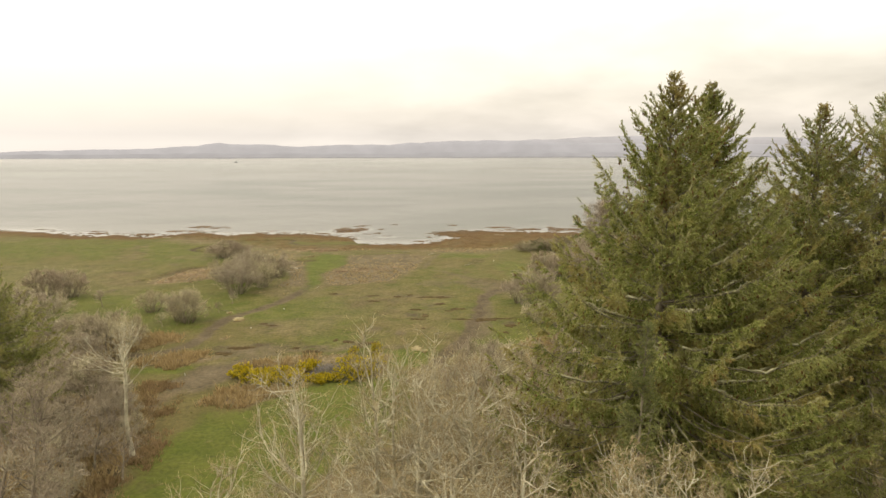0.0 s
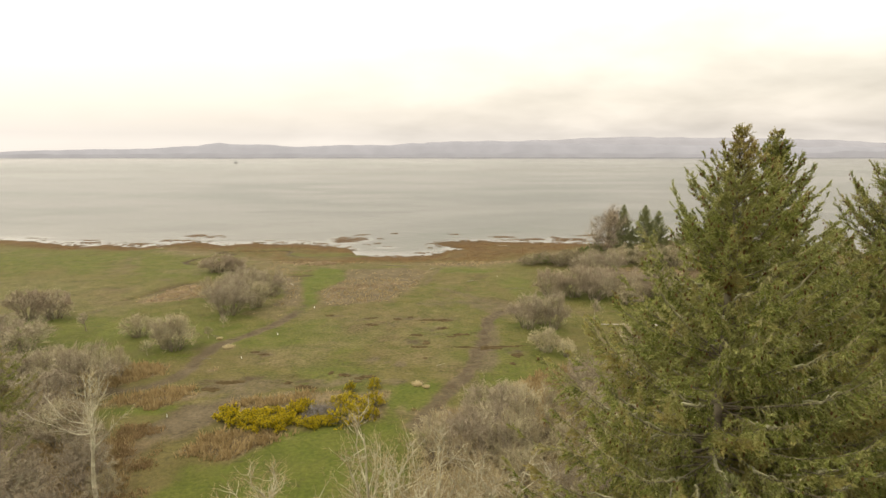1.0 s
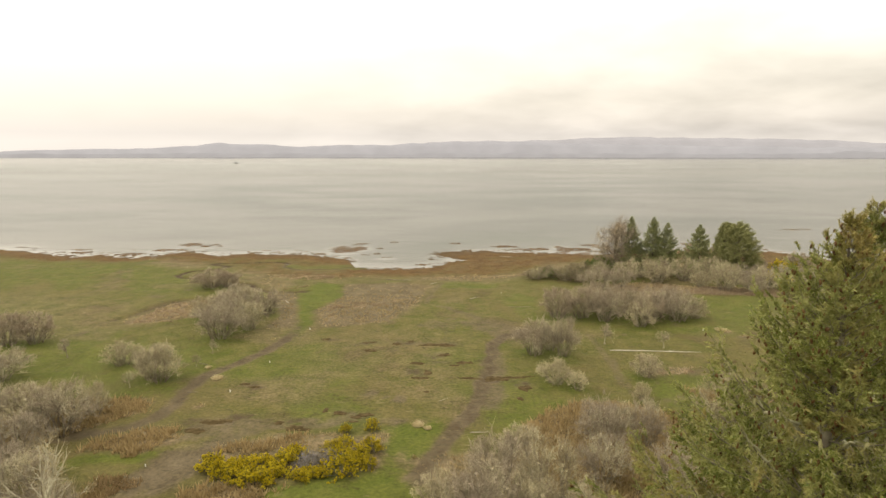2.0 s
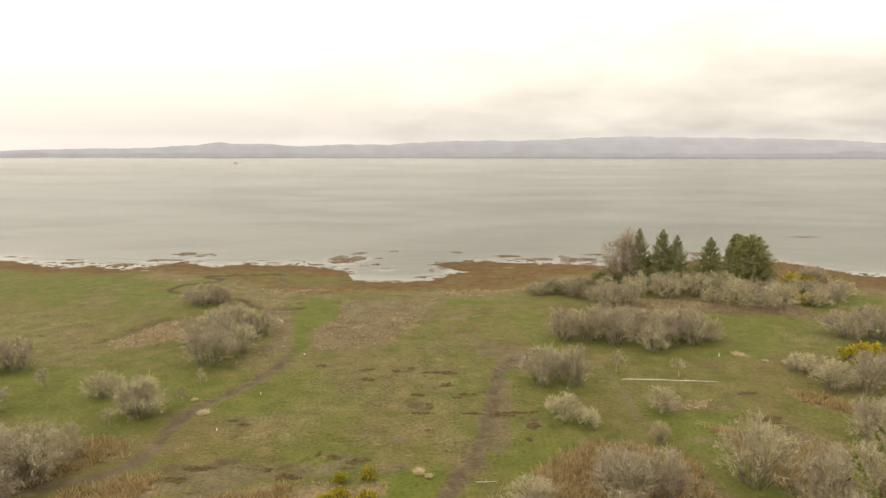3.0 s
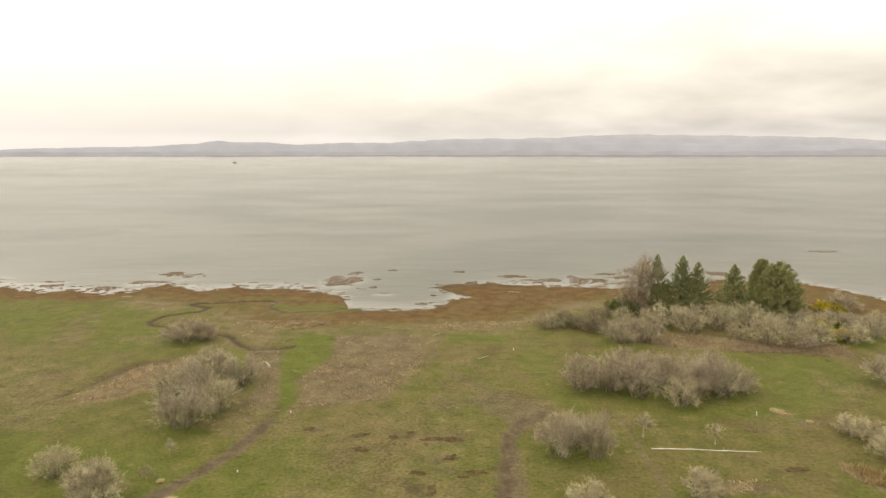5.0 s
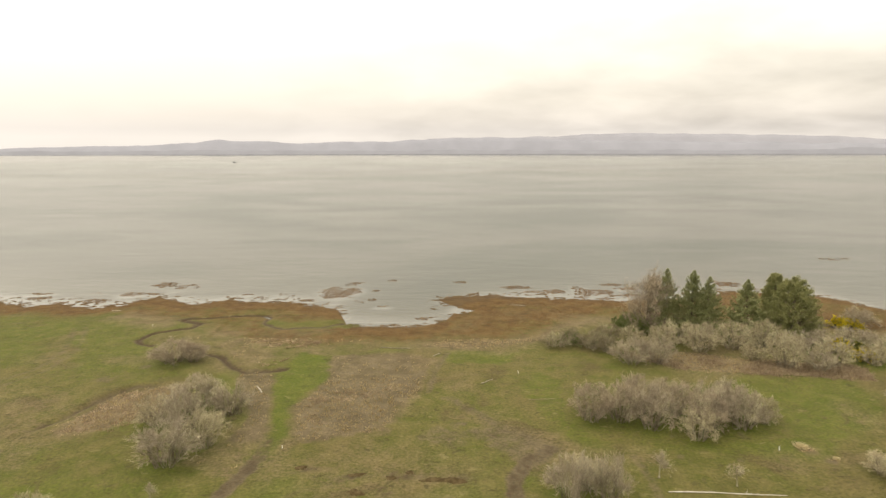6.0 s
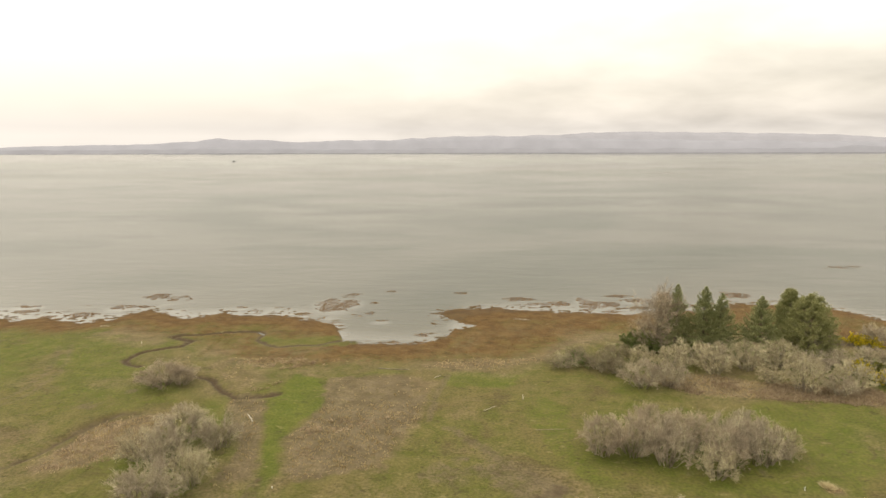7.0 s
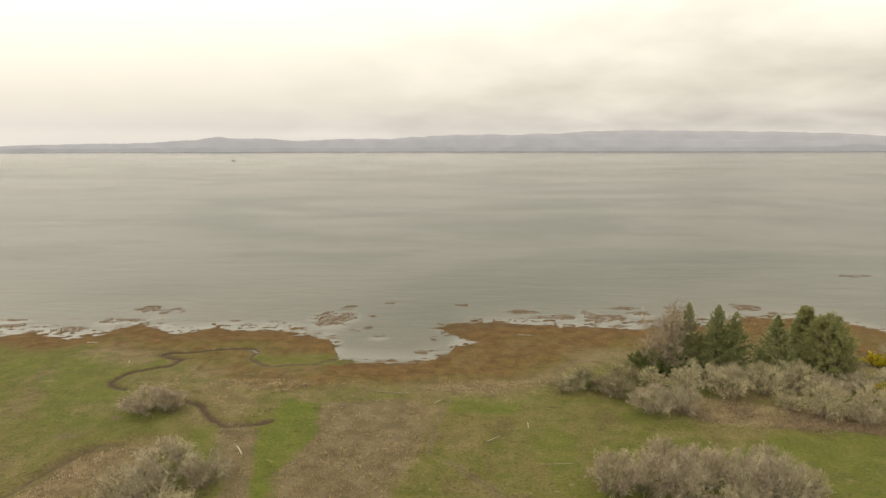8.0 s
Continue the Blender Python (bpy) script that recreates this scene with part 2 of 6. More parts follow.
w_at.attribute_name = "calm"
w_calm = w_at.outputs["Fac"]
w_open = W.node("ShaderNodeAttribute")
w_open.attribute_name = "far_off"
W.link(W.math("MULTIPLY", W.math("SUBTRACT", W.span(w_both, 0.42, 0.60, 0.20, 0.25), W.math("MULTIPLY", w_open.outputs["Fac"], 0.12)), W.math("SUBTRACT", 1.0, W.math("MULTIPLY", w_calm, 0.9))), W.b.inputs["Roughness"])
w_rip = W.math("ADD", W.noise(0.55, 4, 0.6, W.place((0.45, 1.0, 1.0), 0.25)), W.math("MULTIPLY", W.noise(0.13, 4, 0.6, W.place((0.3, 1.0, 1.0), 0.25), 0.6), 2.2))
W.bump(W.math("MULTIPLY", w_rip, W.math("SUBTRACT", 1.0, W.math("MAXIMUM", w_calm, W.math("MULTIPLY", w_open.outputs["Fac"], 0.9)))), 0.26, 0.3)
W.link(W.math("MAXIMUM", W.span(w_calm, 0.2, 0.9, 0.25, 0.75), W.math("ADD", 0.25, W.math("MULTIPLY", w_open.outputs["Fac"], 0.6))), W.b.inputs["Specular IOR Level"])
M_water = W.m


def haze_glow(name, rgb, glow):
    """Land some kilometres off, its haze painted in as a pale colour that mostly glows."""
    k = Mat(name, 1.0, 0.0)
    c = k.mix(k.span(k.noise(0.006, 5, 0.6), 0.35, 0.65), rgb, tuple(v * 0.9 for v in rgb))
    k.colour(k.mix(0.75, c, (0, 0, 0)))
    # emission stands in for the bright air in front of the land
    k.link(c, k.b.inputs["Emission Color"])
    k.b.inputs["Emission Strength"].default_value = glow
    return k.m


# ---- mesh tools ----
def unit(v):
    return v / np.maximum(np.linalg.norm(v, axis=-1, keepdims=True), 1e-9)


def make_mesh(name, verts, faces, material, smooth=False):
    """verts (n, 3); faces (m, 3) or (m, 4)."""
    verts, faces = np.asarray(verts, np.float32), np.asarray(faces, np.int32)
    me = bpy.data.meshes.new(name)
    k = faces.shape[1]
    me.vertices.add(len(verts))
    me.vertices.foreach_set("co", verts.ravel())
    me.loops.add(faces.size)
    me.loops.foreach_set("vertex_index", faces.ravel())
    me.polygons.add(len(faces))
    me.polygons.foreach_set("loop_start", np.arange(0, faces.size, k, dtype=np.int32))
    if smooth:
        me.polygons.foreach_set("use_smooth", np.ones(len(faces), bool))
    me.update(calc_edges=True)
    me.materials.append(material)
    return me


def join_geo(bits):
    """Joins (verts, faces) with the same number of corners."""
    vs, fs, n = [], [], 0
    for v, f in bits:
        vs.append(v.reshape(-1, 3))
        fs.append(f + n)
        n += len(vs[-1])
    return np.concatenate(vs), np.concatenate(fs)


def frames_of(d):
    ref = np.where(np.abs(d[..., 2:3]) > 0.9, np.array([1.0, 0, 0]), np.array([0, 0, 1.0]))
    u = unit(np.cross(d, ref))
    return u, np.cross(d, u)


def tubes(pts, rad, sides):
    """Round limbs along polylines pts (n, k, 3) with radii (n, k), closed to a point at the end: quads."""
    n, k, _ = pts.shape
    d = unit(np.gradient(pts, axis=1))
    u, v = frames_of(d)
    a = np.arange(sides) * 2 * np.pi / sides
    ring = pts[:, :, None] + rad[:, :, None, None] * (u[:, :, None] * np.cos(a)[:, None] + v[:, :, None] * np.sin(a)[:, None])
    i = np.arange(n * k * sides).reshape(n, k, sides)
    j = np.roll(i, -1, 2)
    q = np.stack([i[:, :-1], j[:, :-1], j[:, 1:], i[:, 1:]], -1).reshape(-1, 4)
    return ring.reshape(-1, 3), q


def spikes(base, tip, rad, sides=3):
    """Fine twigs: slim cones from base to tip."""
    n = len(base)
    u, v = frames_of(unit(tip - base))
    a = np.arange(sides) * 2 * np.pi / sides
    ring = base[:, None] + rad[:, None, None] * (u[:, None] * np.cos(a)[:, None] + v[:, None] * np.sin(a)[:, None])
    verts = np.concatenate([ring, tip[:, None]], 1)
    i = np.arange(n)[:, None] * (sides + 1) + np.arange(sides)
    j = np.arange(n)[:, None] * (sides + 1) + (np.arange(sides) + 1) % sides
    e = np.repeat(np.arange(n)[:, None] * (sides + 1) + sides, sides, 1)
    return verts.reshape(-1, 3), np.stack([i, j, e], -1).reshape(-1, 3)


def leaves(base, way, length, width, rng):
    """Pointed leaves or needle sprays: a narrow folded blade each, two triangles that share the rib."""
    n = len(base)
    side = unit(np.cross(way, rng.normal(size=(n, 3))))
    lift = np.cross(way, side)
    mid = base + way * (length * 0.45)[:, None]
    a = mid + (side * 0.5 + lift * 0.16) * width[:, None]
    b = mid - (side * 0.5 - lift * 0.16) * width[:, None]
    tip = base + way * length[:, None]
    verts = np.stack([base, a, tip, b], 1).reshape(-1, 3)
    i = np.arange(n)[:, None] * 4
    return verts, np.concatenate([i + [0, 2, 1], i + [0, 3, 2]])


def blades(base, way, length, width, rng):
    """Needle sprays: one slim pointed triangle each."""
    n = len(base)
    side = unit(np.cross(way, rng.normal(size=(n, 3)))) * (width * 0.5)[:, None]
    verts = np.stack([base - side, base + side, base + way * length[:, None]], 1).reshape(-1, 3)
    return verts, np.arange(n * 3).reshape(-1, 3)


def grow(base, way, length, k, rng, wander=0.2, lift=0.0):
    """Polylines (n, k + 1, 3) that set out from base along way and wander."""
    pts, d = [base], unit(way)
    lift = np.broadcast_to(np.asarray(lift, float), (len(base),))
    for _ in range(k):
        d = unit(d + rng.normal(size=d.shape) * wander + lift[:, None] * np.array([0, 0, 1.0]))
        pts.append(pts[-1] + d * (length / k)[:, None])
    return np.stack(pts, 1)


def along(pts, s):
    """Point and direction at share s of each polyline."""
    k = pts.shape[1] - 1
    f = np.clip(s * k, 0, k - 1e-4)
    i = f.astype(int)
    r = np.arange(len(pts))
    a, b = pts[r, i], pts[r, i + 1]
    return a + (b - a) * (f - i)[:, None], unit(b - a)


def branch(pts, per, lo, hi, spread, rng):
    """Starts and directions of per side shoots on each polyline; spread is their angle to it in degrees."""
    many = np.repeat(pts, per, 0)
    s = rng.uniform(lo, hi, len(many))
    p, d = along(many, s)
    out = unit(np.cross(d, rng.normal(size=d.shape)))
    a = np.radians(rng.uniform(spread * 0.6, spread * 1.3, len(many)))[:, None]
    return p, d * np.cos(a) + out * np.sin(a), s, np.repeat(np.arange(len(pts)), per)


def thing(name, label, category, group=""):
    return tagged(new(name), label, category, group)


def put(name, mesh, parent, label=""):
    ob = new(name, mesh)
    ob.parent = parent
    return tagged(ob, label) if label else ob


def part(name, bm, material, parent, label=""):
    me = bpy.data.meshes.new(name)
    bm.to_mesh(me)
    bm.free()
    me.materials.append(material)
    return put(name, me, parent, label)


def spot(x, y, z=0.0, turn=0.0, sx=1.0, sz=None):
    return Matrix.LocRotScale((x, y, z), Euler((0, 0, radians(turn))), (sx, sx, sz or sx))


# ---- the lie of the land ----
def lattice(ix, iy, seed):
    h = (ix * 374761393 + iy * 668265263 + seed * 974634413) & 0xFFFFFFFF
    h = ((h ^ (h >> 13)) * 1274126177) & 0xFFFFFFFF
    return ((h ^ (h >> 16)) & 0xFFFF) / 65535.0


def vnoise(x, y, scale, seed=0, octaves=3):
    """Smooth noise about 0, within about 1 either way, with features of that many metres."""
    total, amp, norm = 0.0, 1.0, 0.0
    for o in range(octaves):
        fx, fy = x / scale, y / scale
        ix, iy = np.floor(fx).astype(np.int64), np.floor(fy).astype(np.int64)
        tx, ty = fx - ix, fy - iy
        tx, ty = tx * tx * (3 - 2 * tx), ty * ty * (3 - 2 * ty)
        s = seed * 17 + o
        a = lattice(ix, iy, s) * (1 - tx) + lattice(ix + 1, iy, s) * tx
        b = lattice(ix, iy + 1, s) * (1 - tx) + lattice(ix + 1, iy + 1, s) * tx
        total = total + amp * (2 * (a * (1 - ty) + b * ty) - 1)
        norm, amp, scale = norm + amp, amp * 0.5, scale * 0.5
    return total / norm * 1.5


def soft(v, lo, hi):
    t = np.clip((v - lo) / (hi - lo), 0, 1)
    return t * t * (3 - 2 * t)


def off_line(x, y, line):
    """Distance from a polyline."""
    best = np.full(x.shape, 1e9)
    for (ax, ay), (bx, by) in zip(line[:-1], line[1:]):
        dx, dy = bx - ax, by - ay
        t = np.clip(((x - ax) * dx + (y - ay) * dy) / (dx * dx + dy * dy + 1e-9), 0, 1)
        best = np.minimum(best, np.hypot(x - ax - t * dx, y - ay - t * dy))
    return best


def in_area(x, y, ring, blur):
    """1 inside a closed outline, 0 outside, over an edge of that width."""
    d = off_line(x, y, ring + ring[:1])
    inside = np.zeros(x.shape, bool)
    for (ax, ay), (bx, by) in zip(ring, ring[1:] + ring[:1]):
        cross = (ay > y) != (by > y)
        inside ^= cross & (x < (bx - ax) * (y - ay) / (by - ay + 1e-12) + ax)
    return soft(np.where(inside, d, -d), -blur, blur)


def blob(x, y, cx, cy, rx, ry):
    return np.exp(-(((x - cx) / rx) ** 2 + ((y - cy) / ry) ** 2))


# leafless shrubs: kind, x, y, width, height
SHRUBS_WEST = [(5, -49.9, 131.1, 8.0, 3.8), (5, -46.6, 131.8, 5.0, 3.2), (0, -35.0, 97.0, 7.6, 5.2), (1, -32.0, 101.4, 5.6, 4.6), (3, -38.1, 112.0, 8.4, 4.6), (3, -32.2, 110.6, 5.6, 4.4),
               (4, -41.3, 107.6, 5.6, 3.8), (3, -36.8, 105.6, 6.4, 5.0), (1, -43.3, 85.3, 4.7, 3.2), (1, -35.8, 79.7, 6.0, 4.5), (0, -37.0, 80.5, 4.5, 4.2), (5, -61.0, 94.2, 5.9, 4.3), (5, -64.2, 93.0, 6.0, 4.8)]
SHRUBS_SOUTHWEST = [(0, -55.0, 78.9, 7.0, 4.0), (0, -61.5, 80.8, 7.9, 4.4), (0, -38.9, 66.0, 6.6, 5.2), (1, -41.8, 66.6, 5.0, 4.7), (1, -38.0, 70.2, 3.2, 3.5), (2, -43.8, 68.2, 5.9, 4.0), (0, -46.8, 66.2, 5.8, 4.0),
                    (2, -39.9, 60.6, 6.0, 4.1), (2, -47.6, 63.7, 6.6, 4.1), (0, -52.5, 68.0, 6.5, 4.4), (2, -27.6, 47.4, 4.0, 3.4), (0, -29.6, 50.6, 4.2, 3.4), (2, -33.4, 53.6, 5.0, 4.0)]
SHRUBS_EDGE = [(0, -36.6, 56.2, 5.0, 3.4), (2, -31.0, 45.2, 4.6, 3.0), (0, -34.5, 48.5, 4.6, 3.4), (2, -42.0, 54.0, 6.0, 4.2), (1, -25.8, 46.4, 2.8, 1.8), (2, -27.8, 42.0, 4.2, 2.6), (2, -25.4, 36.6, 4.0, 2.8),
               (2, 3.6, 54.4, 6.4, 5.2), (1, -0.9, 52.2, 4.4, 3.8), (1, 7.3, 52.6, 5.8, 6.0), (0, 2.2, 50.6, 6.2, 5.2), (1, 5.2, 49.2, 5.0, 5.4), (2, 15.0, 67.2, 4.6, 2.4)]
SHRUBS_FORE = [(1, 9.6, 48.4, 5.0, 5.0), (1, 5.0, 44.4, 4.6, 5.0), (1, 2.2, 40.6, 5.0, 5.2), (2, 8.6, 42.6, 5.0, 5.4), (2, 12.6, 46.0, 5.0, 5.0), (0, 12.4, 57.4, 4.6, 4.2), (2, 17.8, 56.0, 5.0, 4.6), (0, 16.6, 50.0, 5.0, 5.0), (2, 22.6, 52.0, 5.0, 4.8)]
SHRUBS_MIDDLE = [(2, 11.2, 90.2, 5.6, 5.0), (0, 15.1, 89.8, 4.2, 5.4), (2, 13.6, 92.2, 4.0, 4.0), (1, 12.2, 79.5, 4.4, 3.0), (1, 14.6, 77.7, 2.6, 2.2), (1, 23.9, 82.4, 4.1, 2.9), (1, 21.2, 75.0, 2.1, 2.0),
                 (1, 27.0, 66.6, 6.4, 6.3), (0, 14.1, 63.8, 5.1, 4.7), (0, 17.7, 63.9, 4.2, 4.7), (1, 6.3, 63.1, 4.3, 2.3), (2, 30.6, 62.0, 5.2, 5.3), (1, 35.0, 63.0, 5.3, 6.1)]
SHRUBS_CLUSTER = [(5, 17.7, 109.6, 6.4, 4.7), (5, 21.7, 109.4, 6.8, 5.3), (3, 25.2, 107.2, 6.6, 5.5), (5, 29.1, 111.3, 7.0, 5.0), (4, 29.9, 104.0, 5.1, 3.9), (3, 34.2, 109.9, 6.8, 5.0), (3, 37.1, 107.4, 6.6, 5.2),
                  (4, 40.6, 108.8, 4.0, 3.6), (5, 25.4, 112.8, 6.6, 4.9), (3, 37.8, 112.4, 5.6, 4.4), (5, 32.4, 106.6, 5.4, 4.6)]
SHRUBS_GROVE = [(3, 29.6, 131.7, 7.2, 4.2), (6, 24.6, 139.6, 6.4, 3.2), (6, 18.2, 140.6, 6.4, 2.2), (6, 28.6, 143.4, 5.6, 3.4), (3, 34.3, 131.9, 5.8, 4.2), (4, 44.0, 138.0, 7.0, 5.0), (4, 41.3, 143.2, 6.6, 4.2),
                (4, 50.4, 139.4, 6.4, 5.0), (4, 51.6, 133.6, 4.2, 2.8), (4, 55.2, 130.2, 6.8, 5.6), (3, 60.0, 128.6, 5.2, 3.2), (4, 64.0, 131.6, 6.4, 4.4), (4, 56.4, 140.4, 7.2, 5.0), (3, 46.8, 144.4, 5.0, 3.4), (6, 21.4, 144.0, 5.0, 2.4), (6, 27.0, 137.4, 4.6, 2.4),  (4, 32.6, 141.6, 5.0, 3.4)]
SHRUBS_GROVE_EAST = [(3, 61.6, 138.4, 7.0, 3.6), (4, 37.4, 139.4, 6.0, 4.0), (3, 67.5, 139.6, 6.4, 3.4), (3, 82.8, 153.6, 7.2, 4.0), (3, 75.7, 134.7, 6.3, 4.1), (4, 70.8, 131.2, 5.5, 3.4),
                     (3, 74.9, 142.1, 7.2, 3.1), (4, 81.1, 139.7, 4.7, 3.6), (5, 69.1, 147.6, 6.2, 3.8), (3, 63.8, 111.0, 8.0, 4.8), (3, 68.0, 110.2, 7.3, 5.1), (5, 72.4, 109.6, 8.1, 5.4)]
SHRUBS_EAST = [(1, 48.2, 89.3, 5.0, 3.5), (0, 52.2, 89.1, 5.7, 4.9), (1, 47.8, 96.1, 4.7, 2.4), (1, 49.4, 93.3, 3.8, 2.8), (2, 57.5, 91.1, 5.9, 4.6), (0, 42.4, 74.1, 4.9, 5.2), (0, 46.4, 75.4, 4.7, 5.6),
               (0, 34.6, 66.6, 3.4, 3.6), (2, 39.4, 66.0, 5.4, 5.4), (0, 30.0, 56.0, 5.0, 5.0), (2, 36.4, 58.0, 5.4, 5.4), (1, 42.0, 68.4, 4.6, 5.0)]

SHORE = [(-400, 184), (-130, 182.5), (-117, 176), (-102.6, 169.7), (-99.7, 171.8), (-98, 172.5), (-95.2, 172.3), (-90, 169.8), (-86.6, 169.3), (-84, 170.7), (-80.6, 172.4), (-79.5, 175.3),
         (-76.5, 178.1), (-71.4, 177.2), (-68.6, 175), (-66.9, 172.8), (-64.7, 172.6), (-60.9, 174), (-57.1, 177), (-53.8, 174.1), (-49.6, 174.4), (-46, 176.2), (-39.3, 174.5), (-36.1, 172.1),
         (-30.5, 169.8), (-28.4, 167.9), (-27, 164.1), (-23.9, 155.6), (-20.2, 154.9), (-14.9, 154.4), (-10.9, 153.8), (-7.1, 156), (-2.9, 158.6), (1.5, 175), (9, 178.5), (18, 179),
         (30, 178), (41, 177.5), (60, 180), (72, 186), (82, 186), (93, 181), (98, 173), (101, 165), (107, 162), (125, 158), (400, 150)]
MARSH = [(-400, 166), (-95, 160), (-79, 158), (-63, 153), (-55, 149), (-39, 139), (-30, 137), (-18, 140), (8, 140), (15, 146), (21, 153), (30, 157), (60, 155), (78, 153), (92, 143), (110, 132), (400, 120)]
CREEK = [(-42.1, 160.7), (-43.5, 162.2), (-47.6, 162.3), (-51.2, 161.1), (-54.6, 159.5), (-58.4, 159), (-60.4, 157.5), (-58.2, 156.1), (-55.1, 154.5), (-55.6, 151.3), (-58.5, 149.8), (-61.1, 148.3),
         (-62.1, 146.4), (-62.5, 143.3), (-61, 141.7), (-58.4, 140.5)]
CREEK_GREEN = [(-42.1, 160.7), (-42, 160.7), (-41.9, 156.2), (-39.2, 153.5), (-36.6, 152), (-33.4, 152.8), (-28.8, 153.6), (-26.6, 155.7), (-24.1, 156.8)]
CREEK_INNER = [(-47.5, 136.3), (-45.7, 135.8), (-42.7, 134.3), (-40.6, 131.3), (-38.8, 129.2), (-35.8, 126.9), (-31.6, 127.4), (-29.4, 128.3)]
DITCH = [(-57, 106), (-55.3, 109), (-54.7, 112.2), (-52.8, 117.1), (-51.2, 121), (-48.2, 120.7)]
PATH_WEST = [(-60, 61), (-46, 62.5), (-40.4, 64.3), (-36.4, 65.9), (-32.2, 67.6), (-30.8, 70), (-30.5, 73.5), (-31.1, 76.7), (-30.5, 82.6), (-28.5, 85.9), (-26.5, 90.6), (-25, 95.9), (-24.6, 103.2)]
PATH_WEST_GREEN = [(-25, 95.9), (-24.6, 103.2), (-25.4, 111.9), (-26.3, 126.4)]
PATH_EAST = [(-3, 58), (-1, 64), (0.3, 67.5), (2, 71.1), (3.1, 76), (4.1, 81.6), (4.9, 88.3), (5.7, 94.3), (8, 98.8), (11, 101.5)]
PATH_TURN = [(11.4, 100.6), (9.9, 102), (6, 105.8), (3.3, 109.9), (-2.2, 116.5)]
PATH_FAR = [(-2.4, 136.5), (-3.4, 131), (-4.2, 126.7), (-4.9, 119.6)]
PATH_LOG = [(20.7, 99), (21, 88.6), (20.6, 80.4), (21, 75), (22.6, 69.3), (23.6, 64.5)]
ISLES = [(-109.2, 183.5, 2.6, 0.9), (-106.6, 178.7, 2.3, 1.5), (-97.7, 174.3, 1.8, 1.2), (-91.2, 175.8, 3.5, 1.6), (-84.8, 183.1, 2.1, 1.8), (-79.3, 183.5, 2.2, 0.9), (-81.8, 194.1, 2.8, 2.2), (-54.6, 183.2, 1.1, 0.6),
         (-50.3, 180.4, 0.9, 0.7), (-84.1, 171, 1.9, 0.9), (-50.4, 180.6, 0.9, 0.8), (-37.6, 177.1, 1.8, 1.1), (-31.3, 183.5, 3.4, 3.7), (-28.2, 187.9, 2.3, 3.3), (-33.3, 187.8, 2.5, 3.2), (-28.8, 170.1, 1.2, 0.8)]
ISLES_EAST = [(-18.1, 171.8, 1.3, 0.5), (-7.8, 160.9, 1.3, 1.1), (-13.7, 156, 1.6, 1), (-1.8, 178.4, 2.2, 1.3), (16, 192, 3.3, 1.5), (19.8, 186.9, 3, 1.2), (25.8, 187.4, 2.4, 1.9), (32.8, 190.5, 1.5, 2.2),
         (35.2, 186.5, 4, 3.1), (42.6, 195.4, 2.8, 1.2), (45.7, 190.6, 2.4, 1.5), (44.3, 183.4, 2, 1.3), (31.7, 180.9, 1.4, 1.1), (37.2, 179.9, 1.7, 0.8), (74.8, 196.8, 3.2, 2.6)]
ISLES_FAINT = [(126, 235, 7, 2.6), (132, 237, 5, 2), (-74.6, 191.9, 4.3, 3), (-94.3, 184.3, 2.2, 1.2), (-45.8, 183.5, 1.6, 1.5), (-45.1, 183.8, 1.9, 2.1), (-24, 175.5, 2.3, 3.1), (-21.3, 178.2, 1.7, 1.6),
         (-18.2, 200.1, 2.1, 2.1), (0.6, 198.4, 2.2, 2.1), (5.9, 185.4, 4, 1.9), (-22, 187.5, 1.5, 1.4), (-29, 195.9, 4.3, 2.8), (-11.5, 156, 2.4, 1.4), (95.4, 178.9, 3.7, 1.1), (54, 197, 3.1, 1.6)]


GREEN_PATCH = [(-28.8, 136.6), (-25.1, 135.6), (-22.4, 132.1), (-21, 126.6), (-21.5, 121.7), (-23.7, 118.2), (-25.5, 115.7), (-24.3, 110.4), (-22.7, 103.7), (-24.8, 103.6), (-27.2, 111.8), (-28.5, 118.1), (-29.5, 125.5), (-29.5, 132)]
# bare wet scars in the turf
SCARS = [(-12.9, 94.4, 1.2, 0.6), (-5.2, 94.7, 2.4, 0.5), (-0.5, 94.6, 1.4, 0.4), (-1.9, 89.1, 1.3, 0.6), (-4.5, 83, 0.8, 0.9), (5.3, 80.9, 1.8, 0.6), (8.4, 79.4, 1.0, 0.9), (2.6, 80.7, 2.6, 0.3),
         (-12.7, 70.9, 0.8, 0.6), (35.6, 87.9, 1.6, 0.4), (-18.8, 96.5, 1.2, 0.4), (-23.8, 78.6, 1.3, 0.4), (-25, 79.6, 0.9, 0.35), (-8.5, 91.5, 0.8, 0.3), (-26.0, 68.5, 1.6, 0.5),
         (-22.5, 69.3, 1.4, 0.5), (-17, 69.5, 1.2, 0.4), (-10, 70.4, 1.2, 0.4), (34.8, 80.2, 1.6, 0.6), (36.2, 78.6, 1.2, 0.4)]


TONGUE = [(-3.9, 178), (-1.8, 180.9), (4.7, 182), (7.9, 183), (12.7, 181.9), (16.3, 180.3), (22.2, 180.4), (20.5, 170.3), (10, 169.3), (4.6, 168.3), (0.2, 171.7), (-2.3, 174.1)]
INLET = [(-24.3, 156.4), (-20.3, 155.1), (-14.9, 154.6), (-10.9, 153.9), (-7.1, 156), (-2.9, 158.6), (-4.1, 161), (-3.7, 164.4), (1.6, 165.4), (4.5, 168.3), (0.2, 171.4), (-2.3, 173.8),
         (-3.9, 177.5), (-11, 191.7), (-22.5, 191.6), (-27.8, 171.4), (-27, 164.6), (-25.3, 160.8)]


def shore_at(x):
    a = np.array(SHORE)
    return np.interp(x, a[:, 0], a[:, 1])


